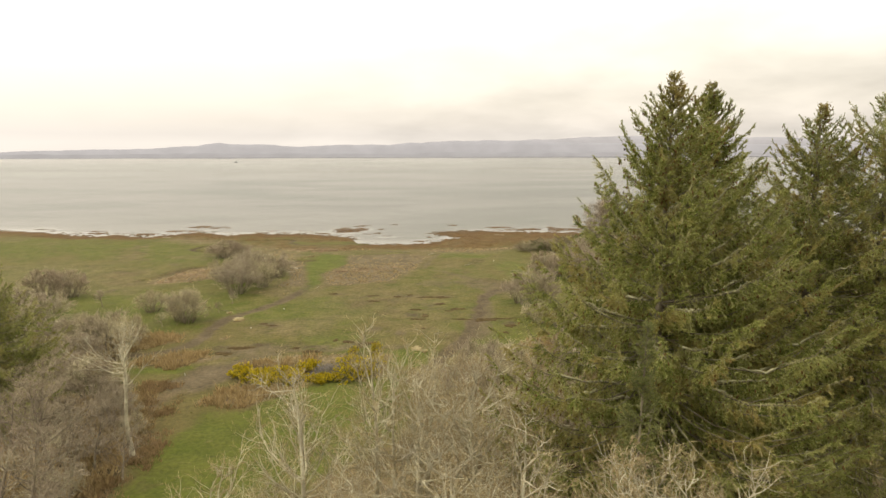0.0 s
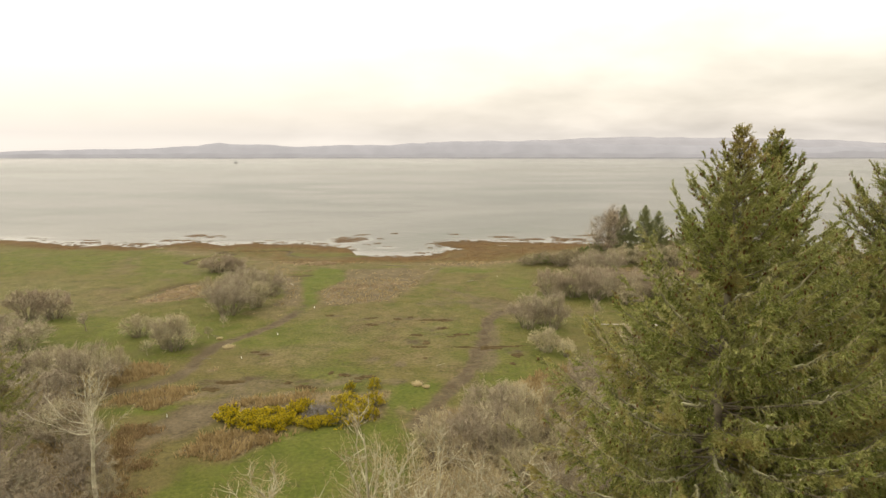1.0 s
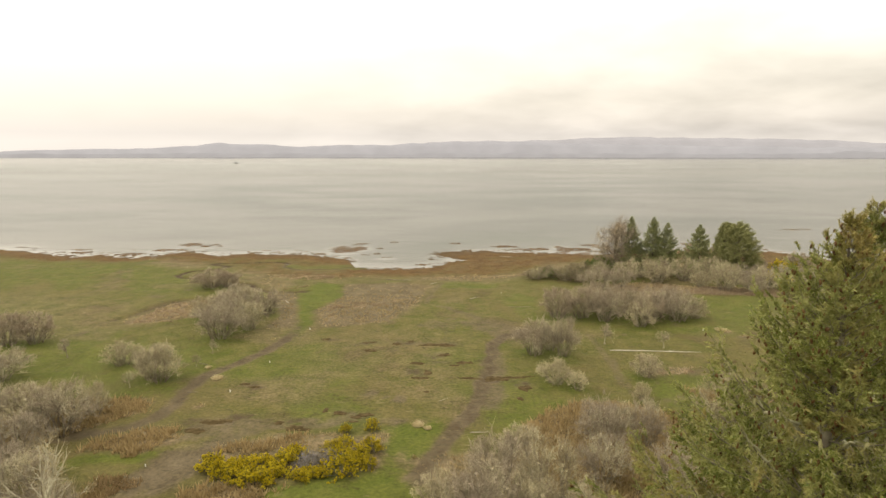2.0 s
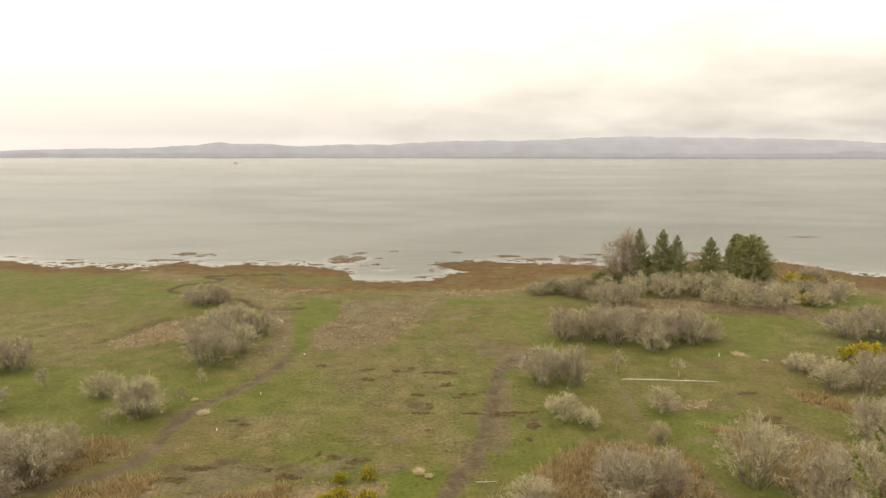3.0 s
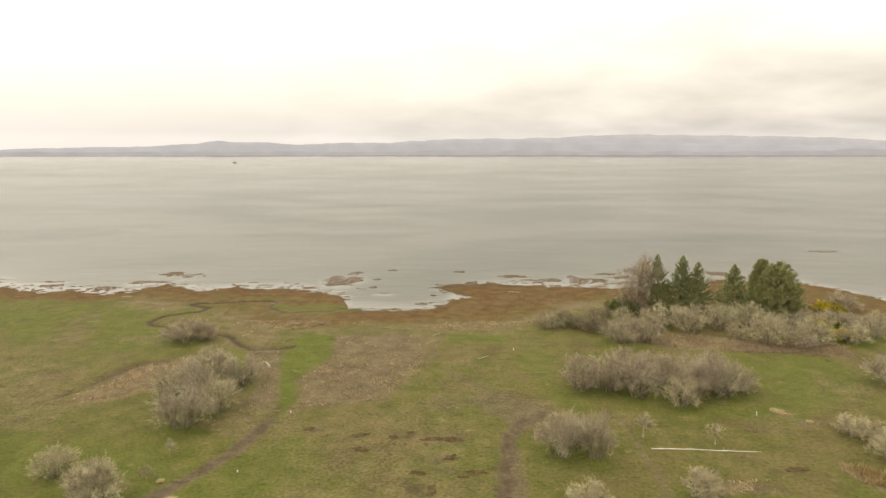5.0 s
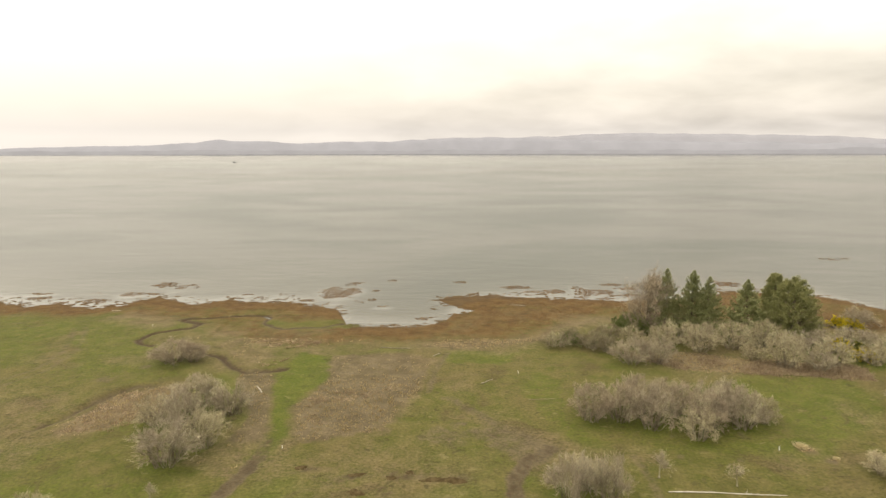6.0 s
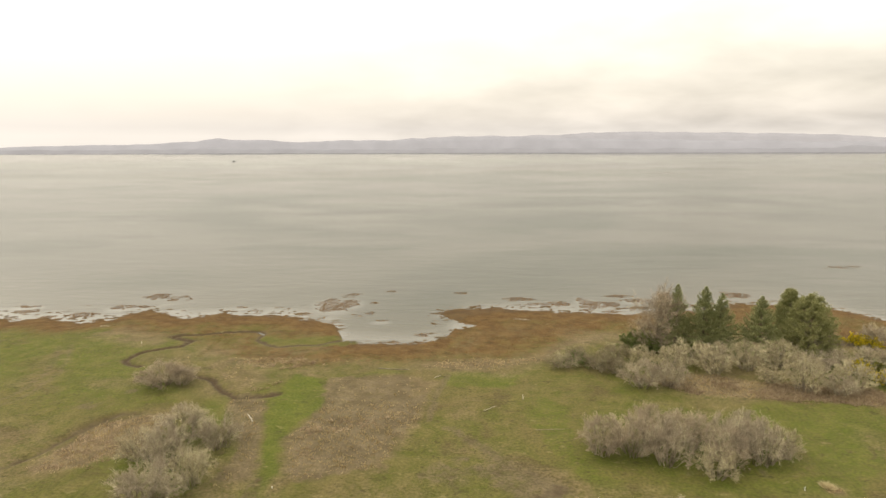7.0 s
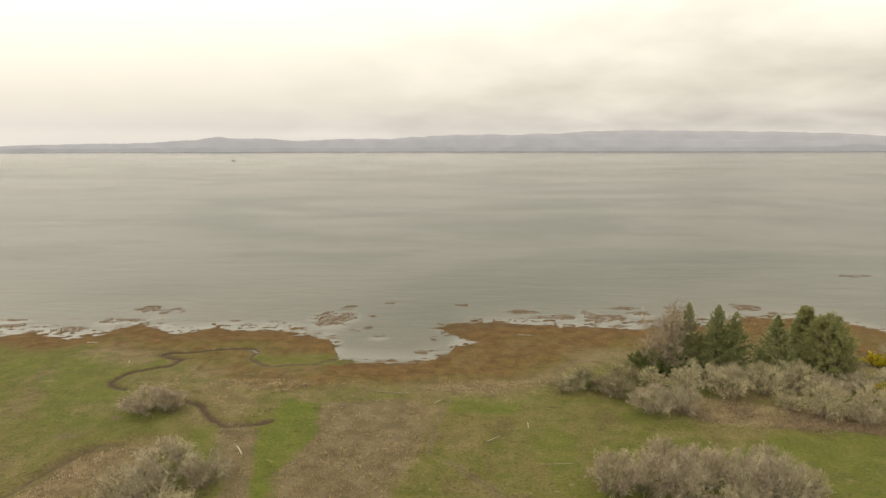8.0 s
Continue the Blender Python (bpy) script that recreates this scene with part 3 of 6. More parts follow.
def marsh_at(x):
    a = np.array(MARSH)
    return np.interp(x, a[:, 0], a[:, 1])


WATER = -0.7


def height(x, y):
    """The ground's height: flat meadow, sedge falling to the bay, creeks cut into it, low isles of weed off the shore."""
    ripple = 1.1 * vnoise(x, y, 7, 3) + 1.0 * vnoise(x, y, 2.6, 4)
    inland = shore_at(x) - y + ripple
    bay = (np.abs(x + 5) < 45) & (y > 145) & (y < 215)
    if bay.any():
        bx, by = x[bay], y[bay]
        cut = np.minimum(inland[bay], 8 - 16 * in_area(bx, by, INLET, 8) + 0.7 * ripple[bay])
        inland[bay] = np.maximum(cut, 16 * in_area(bx, by, TONGUE, 8) - 8 + 0.7 * ripple[bay])
    edge_y = np.maximum(shore_at(x) - marsh_at(x), 5)
    rise = np.clip(inland / edge_y, 0, 1)
    z = WATER + 0.10 * soft(inland, -0.5, 1.0) + 0.60 * rise ** 0.8
    z = np.where(inland < 0, WATER + np.maximum(inland * 0.035, -0.45) + np.minimum(0.0, (inland + 60) * 0.01), z)
    z = np.maximum(z, -12)
    off = np.clip(-inland, 0, 40)
    if_out = inland < 1.0
    ragged = 0.45 * vnoise(x * 0.5, y, 1.6, 8, 2) + 0.95 * vnoise(x * 0.6, y, 0.62, 9, 1)
    near = np.exp(-off / 2.6)
    shelf = 0.60 * near
    z = np.where(if_out, np.maximum(z, WATER + 0.30 * (shelf + 0.95 * ragged * (shelf > 0.05) - 0.88)), z)
    z = np.where(if_out, np.minimum(z, WATER + 0.13), z)
    land = soft(inland, 2, 14)
    z = z + land * (0.10 * vnoise(x, y, 22, 1) + 0.05 * vnoise(x, y, 3.5, 2) + 0.035 * vnoise(x, y, 1.1, 5, 2))
    for line, w, deep in ((CREEK, 0.55, 0.42), (CREEK_GREEN, 0.42, 0.14), (CREEK_INNER, 0.6, 0.5), (DITCH, 0.6, 0.40), (PATH_WEST, 1.0, 0.08), (PATH_EAST, 0.9, 0.09)):
        z = z - deep * np.exp(-(off_line(x, y, line) / w) ** 2)
    return z


def ground_z(x, y):
    return float(height(np.array([float(x)]), np.array([float(y)]))[0])


def stretch(lo, hi, step, reach):
    """Even steps from lo to hi, growing ones out to reach on either side."""
    mid, out, s, d = list(np.arange(lo, hi + 1e-6, step)), [], step, 0.0
    while d < reach:
        s *= 1.28
        d += s
        out.append(d)
    return np.array([lo - v for v in reversed(out)] + mid + [hi + v for v in out])


gx, gy = stretch(-118, 112, 0.45, 4800), np.concatenate([stretch(24, 130, 0.85, 4800)[:-1]])
gy = np.concatenate([gy[gy < 130], np.arange(130, 206, 0.46), 206 + np.cumsum(0.42 * 1.28 ** np.arange(1, 34))])
X, Y = np.meshgrid(gx, gy)
Z = height(X, Y)
nx, ny = len(gx), len(gy)
idx = np.arange(nx * ny).reshape(ny, nx)
quads = np.stack([idx[:-1, :-1], idx[:-1, 1:], idx[1:, 1:], idx[1:, :-1]], -1).reshape(-1, 4)
ground_mesh = make_mesh("ground", np.stack([X, Y, Z], -1).reshape(-1, 3), quads, M_ground, True)


def cover(x, y):
    """Shares of lush grass, dry grass, mud and rusty sedge at a place."""
    wx, wy = x + 0.9 * vnoise(x, y, 5, 21) + 0.4 * vnoise(x, y, 1.6, 22, 2), y + 0.9 * vnoise(x, y, 5, 23) + 0.4 * vnoise(x, y, 1.6, 24, 2)
    green, dryness, bare, sedge = (np.zeros(x.shape) for _ in range(4))

    def lush_in(ring, blur=1.2, amount=1.0):
        np.maximum(green, amount * in_area(wx, wy, ring, blur * 0.6), out=green)

    def dry_in(ring, blur=1.0, amount=1.0):
        np.maximum(dryness, amount * in_area(wx, wy, ring, blur * 0.6), out=dryness)

    def mud_in(ring, blur=0.8, amount=1.0):
        np.maximum(bare, amount * in_area(wx, wy, ring, blur * 0.6), out=bare)

    green += 0.6 * soft(vnoise(x, y, 14, 31), 0.05, 0.5) * (y > 62)
    # western meadow, brighter towards the bay
    green = np.maximum(green, 0.62 * soft(-x - 40 + 6 * vnoise(x, y, 12, 32), 0, 10) * soft(y, 118, 128) * soft(vnoise(x, y, 9, 33), -0.7, 0.1))
    green = np.maximum(green, 0.7 * in_area(wx, wy, [(-70, 70), (-32, 76), (-30, 92), (-45, 95), (-70, 90)], 3))
    green = np.maximum(green, 0.9 * np.exp(-(off_line(wx, wy, PATH_WEST_GREEN) / 1.5) ** 2))
    lush_in([(-22, 37), (-22.2, 45.4), (-21.1, 49.6), (-18, 51), (-14.5, 56.7), (-11, 58.5), (-5.1, 59.3), (-2.9, 56.9), (-3.6, 48), (-9, 36), (-14, 28), (-20, 28)], 1.0)
    lush_in([(-6, 59), (-3, 60), (-1.5, 68), (-4, 70), (-8, 67)], 1.0)
    lush_in([(-35.5, 58.5), (-28, 60.2), (-27, 62), (-34, 61.5)], 0.7)
    lush_in([(-3, 131), (7, 131), (12, 137), (-2, 138)], 1.0, 0.8)
    lush_in([(21, 84), (24, 74), (26, 66), (23, 60), (27, 58), (30, 70), (33, 84)], 1.6, 0.8)
    lush_in([(20, 101), (42, 99.5), (60, 112), (62, 124), (45, 126), (38, 118), (44, 112), (42, 104), (24, 103)], 2.0, 0.7)
    lush_in([(44, 80), (60, 84), (60, 88), (46, 87), (38, 84)], 1.2, 0.5)
    lush_in([(-54, 128), (-44, 128), (-44, 131.5), (-54, 132)], 1.0, 0.9)
    lush_in([(12, 128), (9, 118), (12, 108), (16, 100), (19, 100), (15, 112), (15, 124)], 1.5, 0.6)
    # richer grass about the foot of the shrubs
    for kind, cx, cy, w, h in SHRUBS_WEST + SHRUBS_MIDDLE + SHRUBS_CLUSTER + SHRUBS_GROVE_EAST:
        near = (np.abs(x - cx) < w * 1.6) & (np.abs(y - cy) < w * 1.6)
        green[near] = np.maximum(green[near], 0.95 * blob(wx[near], wy[near], cx, cy - 0.4, w * 0.62, w * 0.55))
    # worn and dry stretches
    dry_in([(-21.8, 133.4), (-11.2, 136.9), (-3.6, 133.7), (-7.1, 117.7), (-9.1, 106), (-20, 103), (-22.5, 108), (-21.3, 116.8)], 1.6, 0.75)
    mud_in([(-21.4, 122), (-12, 124), (-5, 128), (-8.5, 117.7), (-9.5, 108), (-19, 106), (-22, 110), (-21, 116.8)], 1.8, 0.72)
    dry_in([(-22.1, 134.4), (-8.8, 135.8), (-7.8, 118.4), (-10.6, 109.2), (-11.8, 105.3), (-19.9, 102.8), (-21.8, 103.4), (-24.9, 114.5), (-20.9, 121.3)], 0.9, 0.8)
    mud_in([(-22.1, 134.4), (-8.8, 135.8), (-7.8, 118.4), (-10.6, 109.2), (-11.8, 105.3), (-19.9, 102.8), (-21.8, 103.4), (-24.9, 114.5), (-20.9, 121.3)], 0.9, 0.55)
    dry_in([(-36.3, 127), (-30.4, 125.7), (-28.7, 118.1), (-27.8, 111.8), (-24.9, 102.8), (-30.3, 102.7), (-30.3, 110.3)], 0.8, 0.7)
    mud_in([(-36.3, 127), (-30.4, 125.7), (-28.7, 118.1), (-27.8, 111.8), (-24.9, 102.8), (-30.3, 102.7), (-30.3, 110.3)], 0.8, 0.55)
    dry_in([(-53.6, 105.4), (-53.1, 109.3), (-52.9, 114.9), (-51.4, 117.8), (-49.2, 119.4), (-44.3, 110.1), (-46.9, 105.3), (-51.7, 104.7)], 0.7, 0.9)
    dry_in([(-22, 121), (-10, 121.5), (-9, 118), (-16, 115.5), (-22.5, 115.5)], 0.9, 0.75)
    dry_in([(-54.3, 107.6), (-52.4, 114.3), (-49.8, 118.7), (-46.8, 120.3), (-42.8, 120.3), (-41.4, 114.4), (-42.1, 107.8)], 0.9, 0.95)
    dry_in([(-40, 74.5), (-34, 73.4), (-33, 70.6), (-36.1, 68.5), (-38, 64.5), (-48, 62), (-48, 70)], 0.9)
    dry_in([(-35, 62.3), (-32, 66.4), (-28.5, 67.2), (-26.6, 65), (-28.5, 61.5)], 0.7)
    dry_in([(-23, 52.5), (-21.5, 56.5), (-18.4, 57.5), (-14.7, 57), (-17.7, 51.5)], 0.8)
    dry_in([(-22.5, 61), (-20, 64.5), (-14, 66), (-7, 66.5), (-6, 59.5), (-13, 59), (-21, 57.5)], 0.8, 0.8)
    dry_in([(4, 60), (8, 69), (10.9, 72.4), (14.1, 74.3), (20, 74.4), (23, 72), (22.5, 66), (23, 58), (20, 46), (2, 44)], 1.2)
    dry_in([(-5, 62.5), (-1, 63), (4, 62), (4, 44), (-3, 44), (-1.8, 57)], 1.0, 0.85)
    dry_in([(41.8, 89.3), (42, 85.6), (45.8, 82.6), (50, 82), (47, 85)], 0.6)
    dry_in([(28, 78), (40, 76), (44, 68), (60, 60), (40, 55), (30, 60)], 2.0, 0.8)
    dry_in([(30, 135), (38, 128), (52, 126.5), (66, 124.5), (68, 132), (52, 134), (40, 138)], 1.2, 0.9)
    dry_in([(24, 82.5), (32, 83), (31, 85), (25, 85)], 0.6, 0.7)
    dry_in([(-70, 52), (-27, 55), (-23.5, 44), (-22.5, 36), (-21.5, 20), (-70, 20)], 1.2, 0.9)
    dry_in([(-14, 34), (-4, 46), (30, 46), (40, 10), (-14, 10)], 2.0, 0.8)
    dry_in([(-22, 106), (-22, 97), (-26, 93), (-33, 97), (-28, 112)], 1.5, 0.5)
    dryness = np.maximum(dryness, 0.36 * soft(vnoise(x, y, 11, 41), 0.25, 0.75) * (y > 60))
    dryness = np.maximum(dryness, 0.35 * in_area(wx, wy, [(-95, 104), (-70, 100), (-66, 118), (-84, 126), (-100, 118)], 4))
    dryness = np.maximum(dryness, 0.25 * in_area(wx, wy, [(-18, 84), (0, 78), (2, 98), (-12, 104), (-20, 98)], 4))
    for cx, cy, r in ((-28.9, 80.5, 0.7), (42.4, 101.5, 1.1), (-3.4, 68.9, 0.6), (44, 99, 0.5), (-27.8, 72.5, 0.5)):
        dryness = np.maximum(dryness, 1.3 * blob(x, y, cx, cy, r, r))
    # sedge between the meadow and the bay
    marsh = y - marsh_at(x) + 2.0 * vnoise(x, y, 8, 51)
    sedge = np.maximum(sedge, soft(marsh, 0, 9) * (0.56 + 0.26 * soft(x, -12, 2) + 0.3 * vnoise(x, y, 6, 52)))
    dryness = np.maximum(dryness, 0.85 * np.exp(-((marsh - 1.5) / 4.0) ** 2) * soft(x + 12, -8, 10))
    dryness = np.maximum(dryness, 0.75 * soft(vnoise(x, y, 9, 53), 0.0, 0.6) * soft(marsh, -4, 2) * (1 - soft(y - shore_at(x), -12, -7)))
    deep_sedge = soft(y - shore_at(x), -15, -5)
    sedge = np.maximum(sedge, deep_sedge)
    green_patch = in_area(wx, wy, [(-42, 159), (-36, 157), (-25, 159.5), (-18, 158.6), (-23, 153.4), (-34, 151.6), (-41, 152.5)], 0.8)
    sedge, green, dryness = sedge * (1 - 0.85 * green_patch), np.maximum(green, 0.6 * green_patch), dryness * (1 - green_patch) * (1 - deep_sedge)
    # olive and tan saltmarsh within the creeks' bends
    bend = in_area(wx, wy, [(-58, 141), (-60, 147), (-53, 150), (-52, 155), (-40, 153), (-30, 149), (-18, 146), (-12, 140), (-20, 134.5), (-30, 134), (-37, 126), (-46, 128), (-50, 134)], 2.5)
    green *= 1 - 0.62 * bend
    dryness = np.maximum(dryness, bend * (0.42 + 0.35 * vnoise(x, y, 4, 55)))
    pink = in_area(wx, wy, [(-24.3, 113.4), (-22.5, 117), (-9, 123), (-8, 118), (-15, 114), (-18, 108), (-22, 108)], 1.2)
    dryness = np.maximum(dryness, 0.8 * pink * soft(vnoise(x, y, 1.8, 56, 2), -0.3, 0.5))
    # trodden ways, scars and creek beds
    for line, w, amount in ((PATH_WEST, 0.95, 1.0), (PATH_EAST, 1.0, 0.95), (PATH_TURN, 0.9, 0.55), (PATH_FAR, 0.6, 0.5), (PATH_LOG, 0.55, 0.5), (CREEK, 0.85, 0.8), (CREEK_GREEN, 0.6, 0.8),
                            (CREEK_INNER, 0.75, 0.8), (DITCH, 0.7, 0.7)):
        bare = np.maximum(bare, amount * soft(-off_line(wx * 0.4 + x * 0.6, wy * 0.4 + y * 0.6, line), -w * 1.1, -w * 0.75))
    mud_in([(-27, 64.7), (-27, 68), (-24.7, 69), (-22.7, 69.3), (-16, 68), (-12, 71.2), (-9, 70.2), (-14, 66.8), (-21, 65.5)], 0.7, 0.7)
    mud_in([(-27, 61), (-27, 56), (-24.5, 57), (-21, 63), (-19.5, 65.5), (-23, 66.5)], 0.7, 0.75)
    mud_in([(-28, 55), (-27.8, 60), (-26.4, 62.5), (-23, 64.6), (-21.4, 61.5), (-22.6, 57), (-25.4, 54)], 0.5, 1.0)
    mud_in([(-70, 52), (-30, 55), (-24.5, 46), (-23.5, 36), (-22.5, 20), (-70, 20)], 1.2, 0.55)
    mud_in([(1, 105), (5, 101), (8.6, 96.5), (12.4, 101), (8, 105.6), (4, 109)], 1.2, 0.66)
    mud_in([(2.4, 72), (5.4, 72), (6.2, 84), (6.4, 91), (4, 91), (2.8, 82)], 0.8, 0.8)
    mud_in([(-6, 103), (-1, 101.5), (2, 104), (-3, 107)], 1.0, 0.45)
    mud_in([(33.5, 81), (37, 79.5), (38, 76), (35, 73.5), (33, 77)], 0.8, 0.6)
    mud_in([(23.5, 83.7), (31.5, 83.3), (31, 85.4), (25.5, 85.6)], 0.5, 0.5)
    for cx, cy, rx, ry in SCARS:
        bare = np.maximum(bare, 0.62 * blob(wx, wy, cx, cy, rx * 1.3, ry * 1.3))
    bare = np.maximum(bare, 0.8 * soft(vnoise(x, y, 3.0, 61), 0.72, 0.95) * (y < 130) * soft(vnoise(x, y, 14, 62), 0.0, 0.4))
    for track in ([(-80, 151), (-75.5, 143), (-72.5, 135), (-72, 127), (-74.5, 121)], [(-78, 151.5), (-73.5, 143.4), (-70.4, 135), (-69.8, 127), (-72.2, 120.6)]):
        bare = np.maximum(bare, 0.38 * np.exp(-(off_line(x, y, track) / 0.45) ** 2))
    strip = np.maximum(np.exp(-(off_line(wx, wy, PATH_WEST_GREEN) / 1.3) ** 2), in_area(wx, wy, GREEN_PATCH, 0.5)) * soft(y, 97, 101)
    green, dryness, bare = np.maximum(green, strip), dryness * (1 - strip), bare * (1 - 0.9 * strip)
    wet = np.zeros(x.shape)
    for line, w, amount in ((CREEK, 0.7, 1.0), (CREEK_GREEN, 0.42, 0.95), (CREEK_INNER, 0.6, 1.0), (DITCH, 0.45, 0.6), (PATH_WEST, 0.75, 0.34), (PATH_EAST, 0.85, 0.42)):
        wet = np.maximum(wet, amount * soft(-off_line(wx * 0.25 + x * 0.75, wy * 0.25 + y * 0.75, line), -w * 1.3, -w * 0.5))
    rough = vnoise(x * 0.7, y, 0.9, 65, 2)
    for cx, cy, rx, ry in SCARS:
        wet = np.maximum(wet, 0.58 * soft(blob(wx, wy, cx, cy, rx * 1.15, ry * 1.15) + 0.4 * rough, 0.3, 0.75))
    wet = np.maximum(wet, 0.42 * soft(y - shore_at(x) + 1.2 * rough, -1.5, 1.5))
    return [np.clip(v, 0, 1) for v in (green, dryness, bare, sedge, wet)]


laid = cover(X, Y)
shares = np.stack(laid[:4], -1).reshape(-1, 4)
dampness = ground_mesh.attributes.new("wet", "FLOAT", "POINT")
dampness.data.foreach_set("value", laid[4].astype(np.float32).ravel())
attribute = ground_mesh.color_attributes.new("cover", "FLOAT_COLOR", "POINT")
attribute.data.foreach_set("color", shares.astype(np.float32).ravel())
ground = tagged(new("ground", ground_mesh), "flat salt meadow of mottled green and straw grass with muddy footpaths and rusty sedge", "ground", kind="structure")

# the bay
# fine near the shore, rolling in low swell further out
def grid(xs, ys, first=0):
    gx2, gy2 = np.meshgrid(xs, ys)
    n = np.arange(gx2.size).reshape(gx2.shape) + first
    return gx2.ravel(), gy2.ravel(), np.stack([n[:-1, :-1], n[:-1, 1:], n[1:, 1:], n[1:, :-1]], -1).reshape(-1, 4)


near_x, near_y, near_quads = grid(stretch(-128, 128, 1.2, 4700), np.concatenate([[120.0, 140], np.arange(150, 226, 1.2), [232.0, 240, 255, 280, 320, 380, 500]]))
far_x, far_y, far_quads = grid(stretch(-600, 600, 45, 4200), np.arange(500, 4906, 6.0), len(near_x))
WX, WY = np.concatenate([near_x, far_x]), np.concatenate([near_y, far_y])
swell = 0.38 * soft(WY, 520, 1000) * np.sin(2 * np.pi * WY / 24.0 + 5 * vnoise(WX, WY, 170, 85, 2))
water_mesh = make_mesh("water", np.stack([WX, WY, WATER + swell], -1), np.concatenate([near_quads, far_quads]), M_water, True)
still = np.exp(-np.clip(WY - shore_at(WX) - 3, 0, 200) / 4.5) * soft(vnoise(WX * 0.4, WY, 6, 81), -0.6, 0.1)
for cx, cy, rx, ry in ISLES + ISLES_EAST:
    still = np.maximum(still, (0.85 if cy < 192 else 0.3) * blob(WX, WY, cx, cy - 1.5, rx * 1.3 + 1, ry * 1.4 + 1))
silt = water_mesh.attributes.new("silt", "FLOAT", "POINT")
silt.data.foreach_set("value", (0.45 * np.exp(-np.clip(WY - shore_at(WX), 0, 900) / 25)).astype(np.float32).ravel())
far_off = water_mesh.attributes.new("far_off", "FLOAT", "POINT")
far_off.data.foreach_set("value", soft(WY, 300, 2400).astype(np.float32).ravel())
calm = water_mesh.attributes.new("calm", "FLOAT", "POINT")
calm.data.foreach_set("value", np.clip(still, 0, 1).astype(np.float32).ravel())
tagged(new("water", water_mesh),
       "wide silty grey-green bay with faint wind lanes", "water", kind="structure")


# the far shore: a low wooded strip, hills, and a paler range, haze painted into each
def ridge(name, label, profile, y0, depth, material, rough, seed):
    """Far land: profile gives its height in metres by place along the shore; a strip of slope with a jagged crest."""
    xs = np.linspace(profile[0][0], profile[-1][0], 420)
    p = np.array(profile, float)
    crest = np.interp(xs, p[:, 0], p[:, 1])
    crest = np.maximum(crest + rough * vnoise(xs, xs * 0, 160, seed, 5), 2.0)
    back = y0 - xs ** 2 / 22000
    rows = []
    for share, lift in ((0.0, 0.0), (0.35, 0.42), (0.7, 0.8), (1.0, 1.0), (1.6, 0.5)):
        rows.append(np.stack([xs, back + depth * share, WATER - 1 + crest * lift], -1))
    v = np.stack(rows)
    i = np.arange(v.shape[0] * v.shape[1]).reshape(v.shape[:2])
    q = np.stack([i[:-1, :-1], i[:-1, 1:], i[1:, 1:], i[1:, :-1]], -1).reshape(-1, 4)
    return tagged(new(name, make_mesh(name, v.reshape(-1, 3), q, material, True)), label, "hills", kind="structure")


ridge("backdrop_shore", "low wooded far shore, blue-grey with distance", [(-3600, 26), (-2000, 30), (0, 32), (2600, 30), (2700, 44), (3300, 52), (3700, 50)], 4480, 60, haze_glow("hazy_woods", (0.43, 0.43, 0.465), 0.60), 6, 71)
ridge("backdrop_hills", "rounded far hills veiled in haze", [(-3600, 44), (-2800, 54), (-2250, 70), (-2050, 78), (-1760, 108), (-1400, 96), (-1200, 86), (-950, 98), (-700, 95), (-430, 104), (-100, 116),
      (60, 120), (500, 116), (900, 108), (1500, 96), (2400, 80), (3700, 60)], 4580, 120, haze_glow("hazy_hills", (0.465, 0.465, 0.505), 0.68), 7, 72)
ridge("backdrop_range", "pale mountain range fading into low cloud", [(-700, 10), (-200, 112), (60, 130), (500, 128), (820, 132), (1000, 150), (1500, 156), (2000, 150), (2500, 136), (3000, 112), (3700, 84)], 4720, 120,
      haze_glow("hazy_range", (0.485, 0.48, 0.515), 0.71), 6, 73)


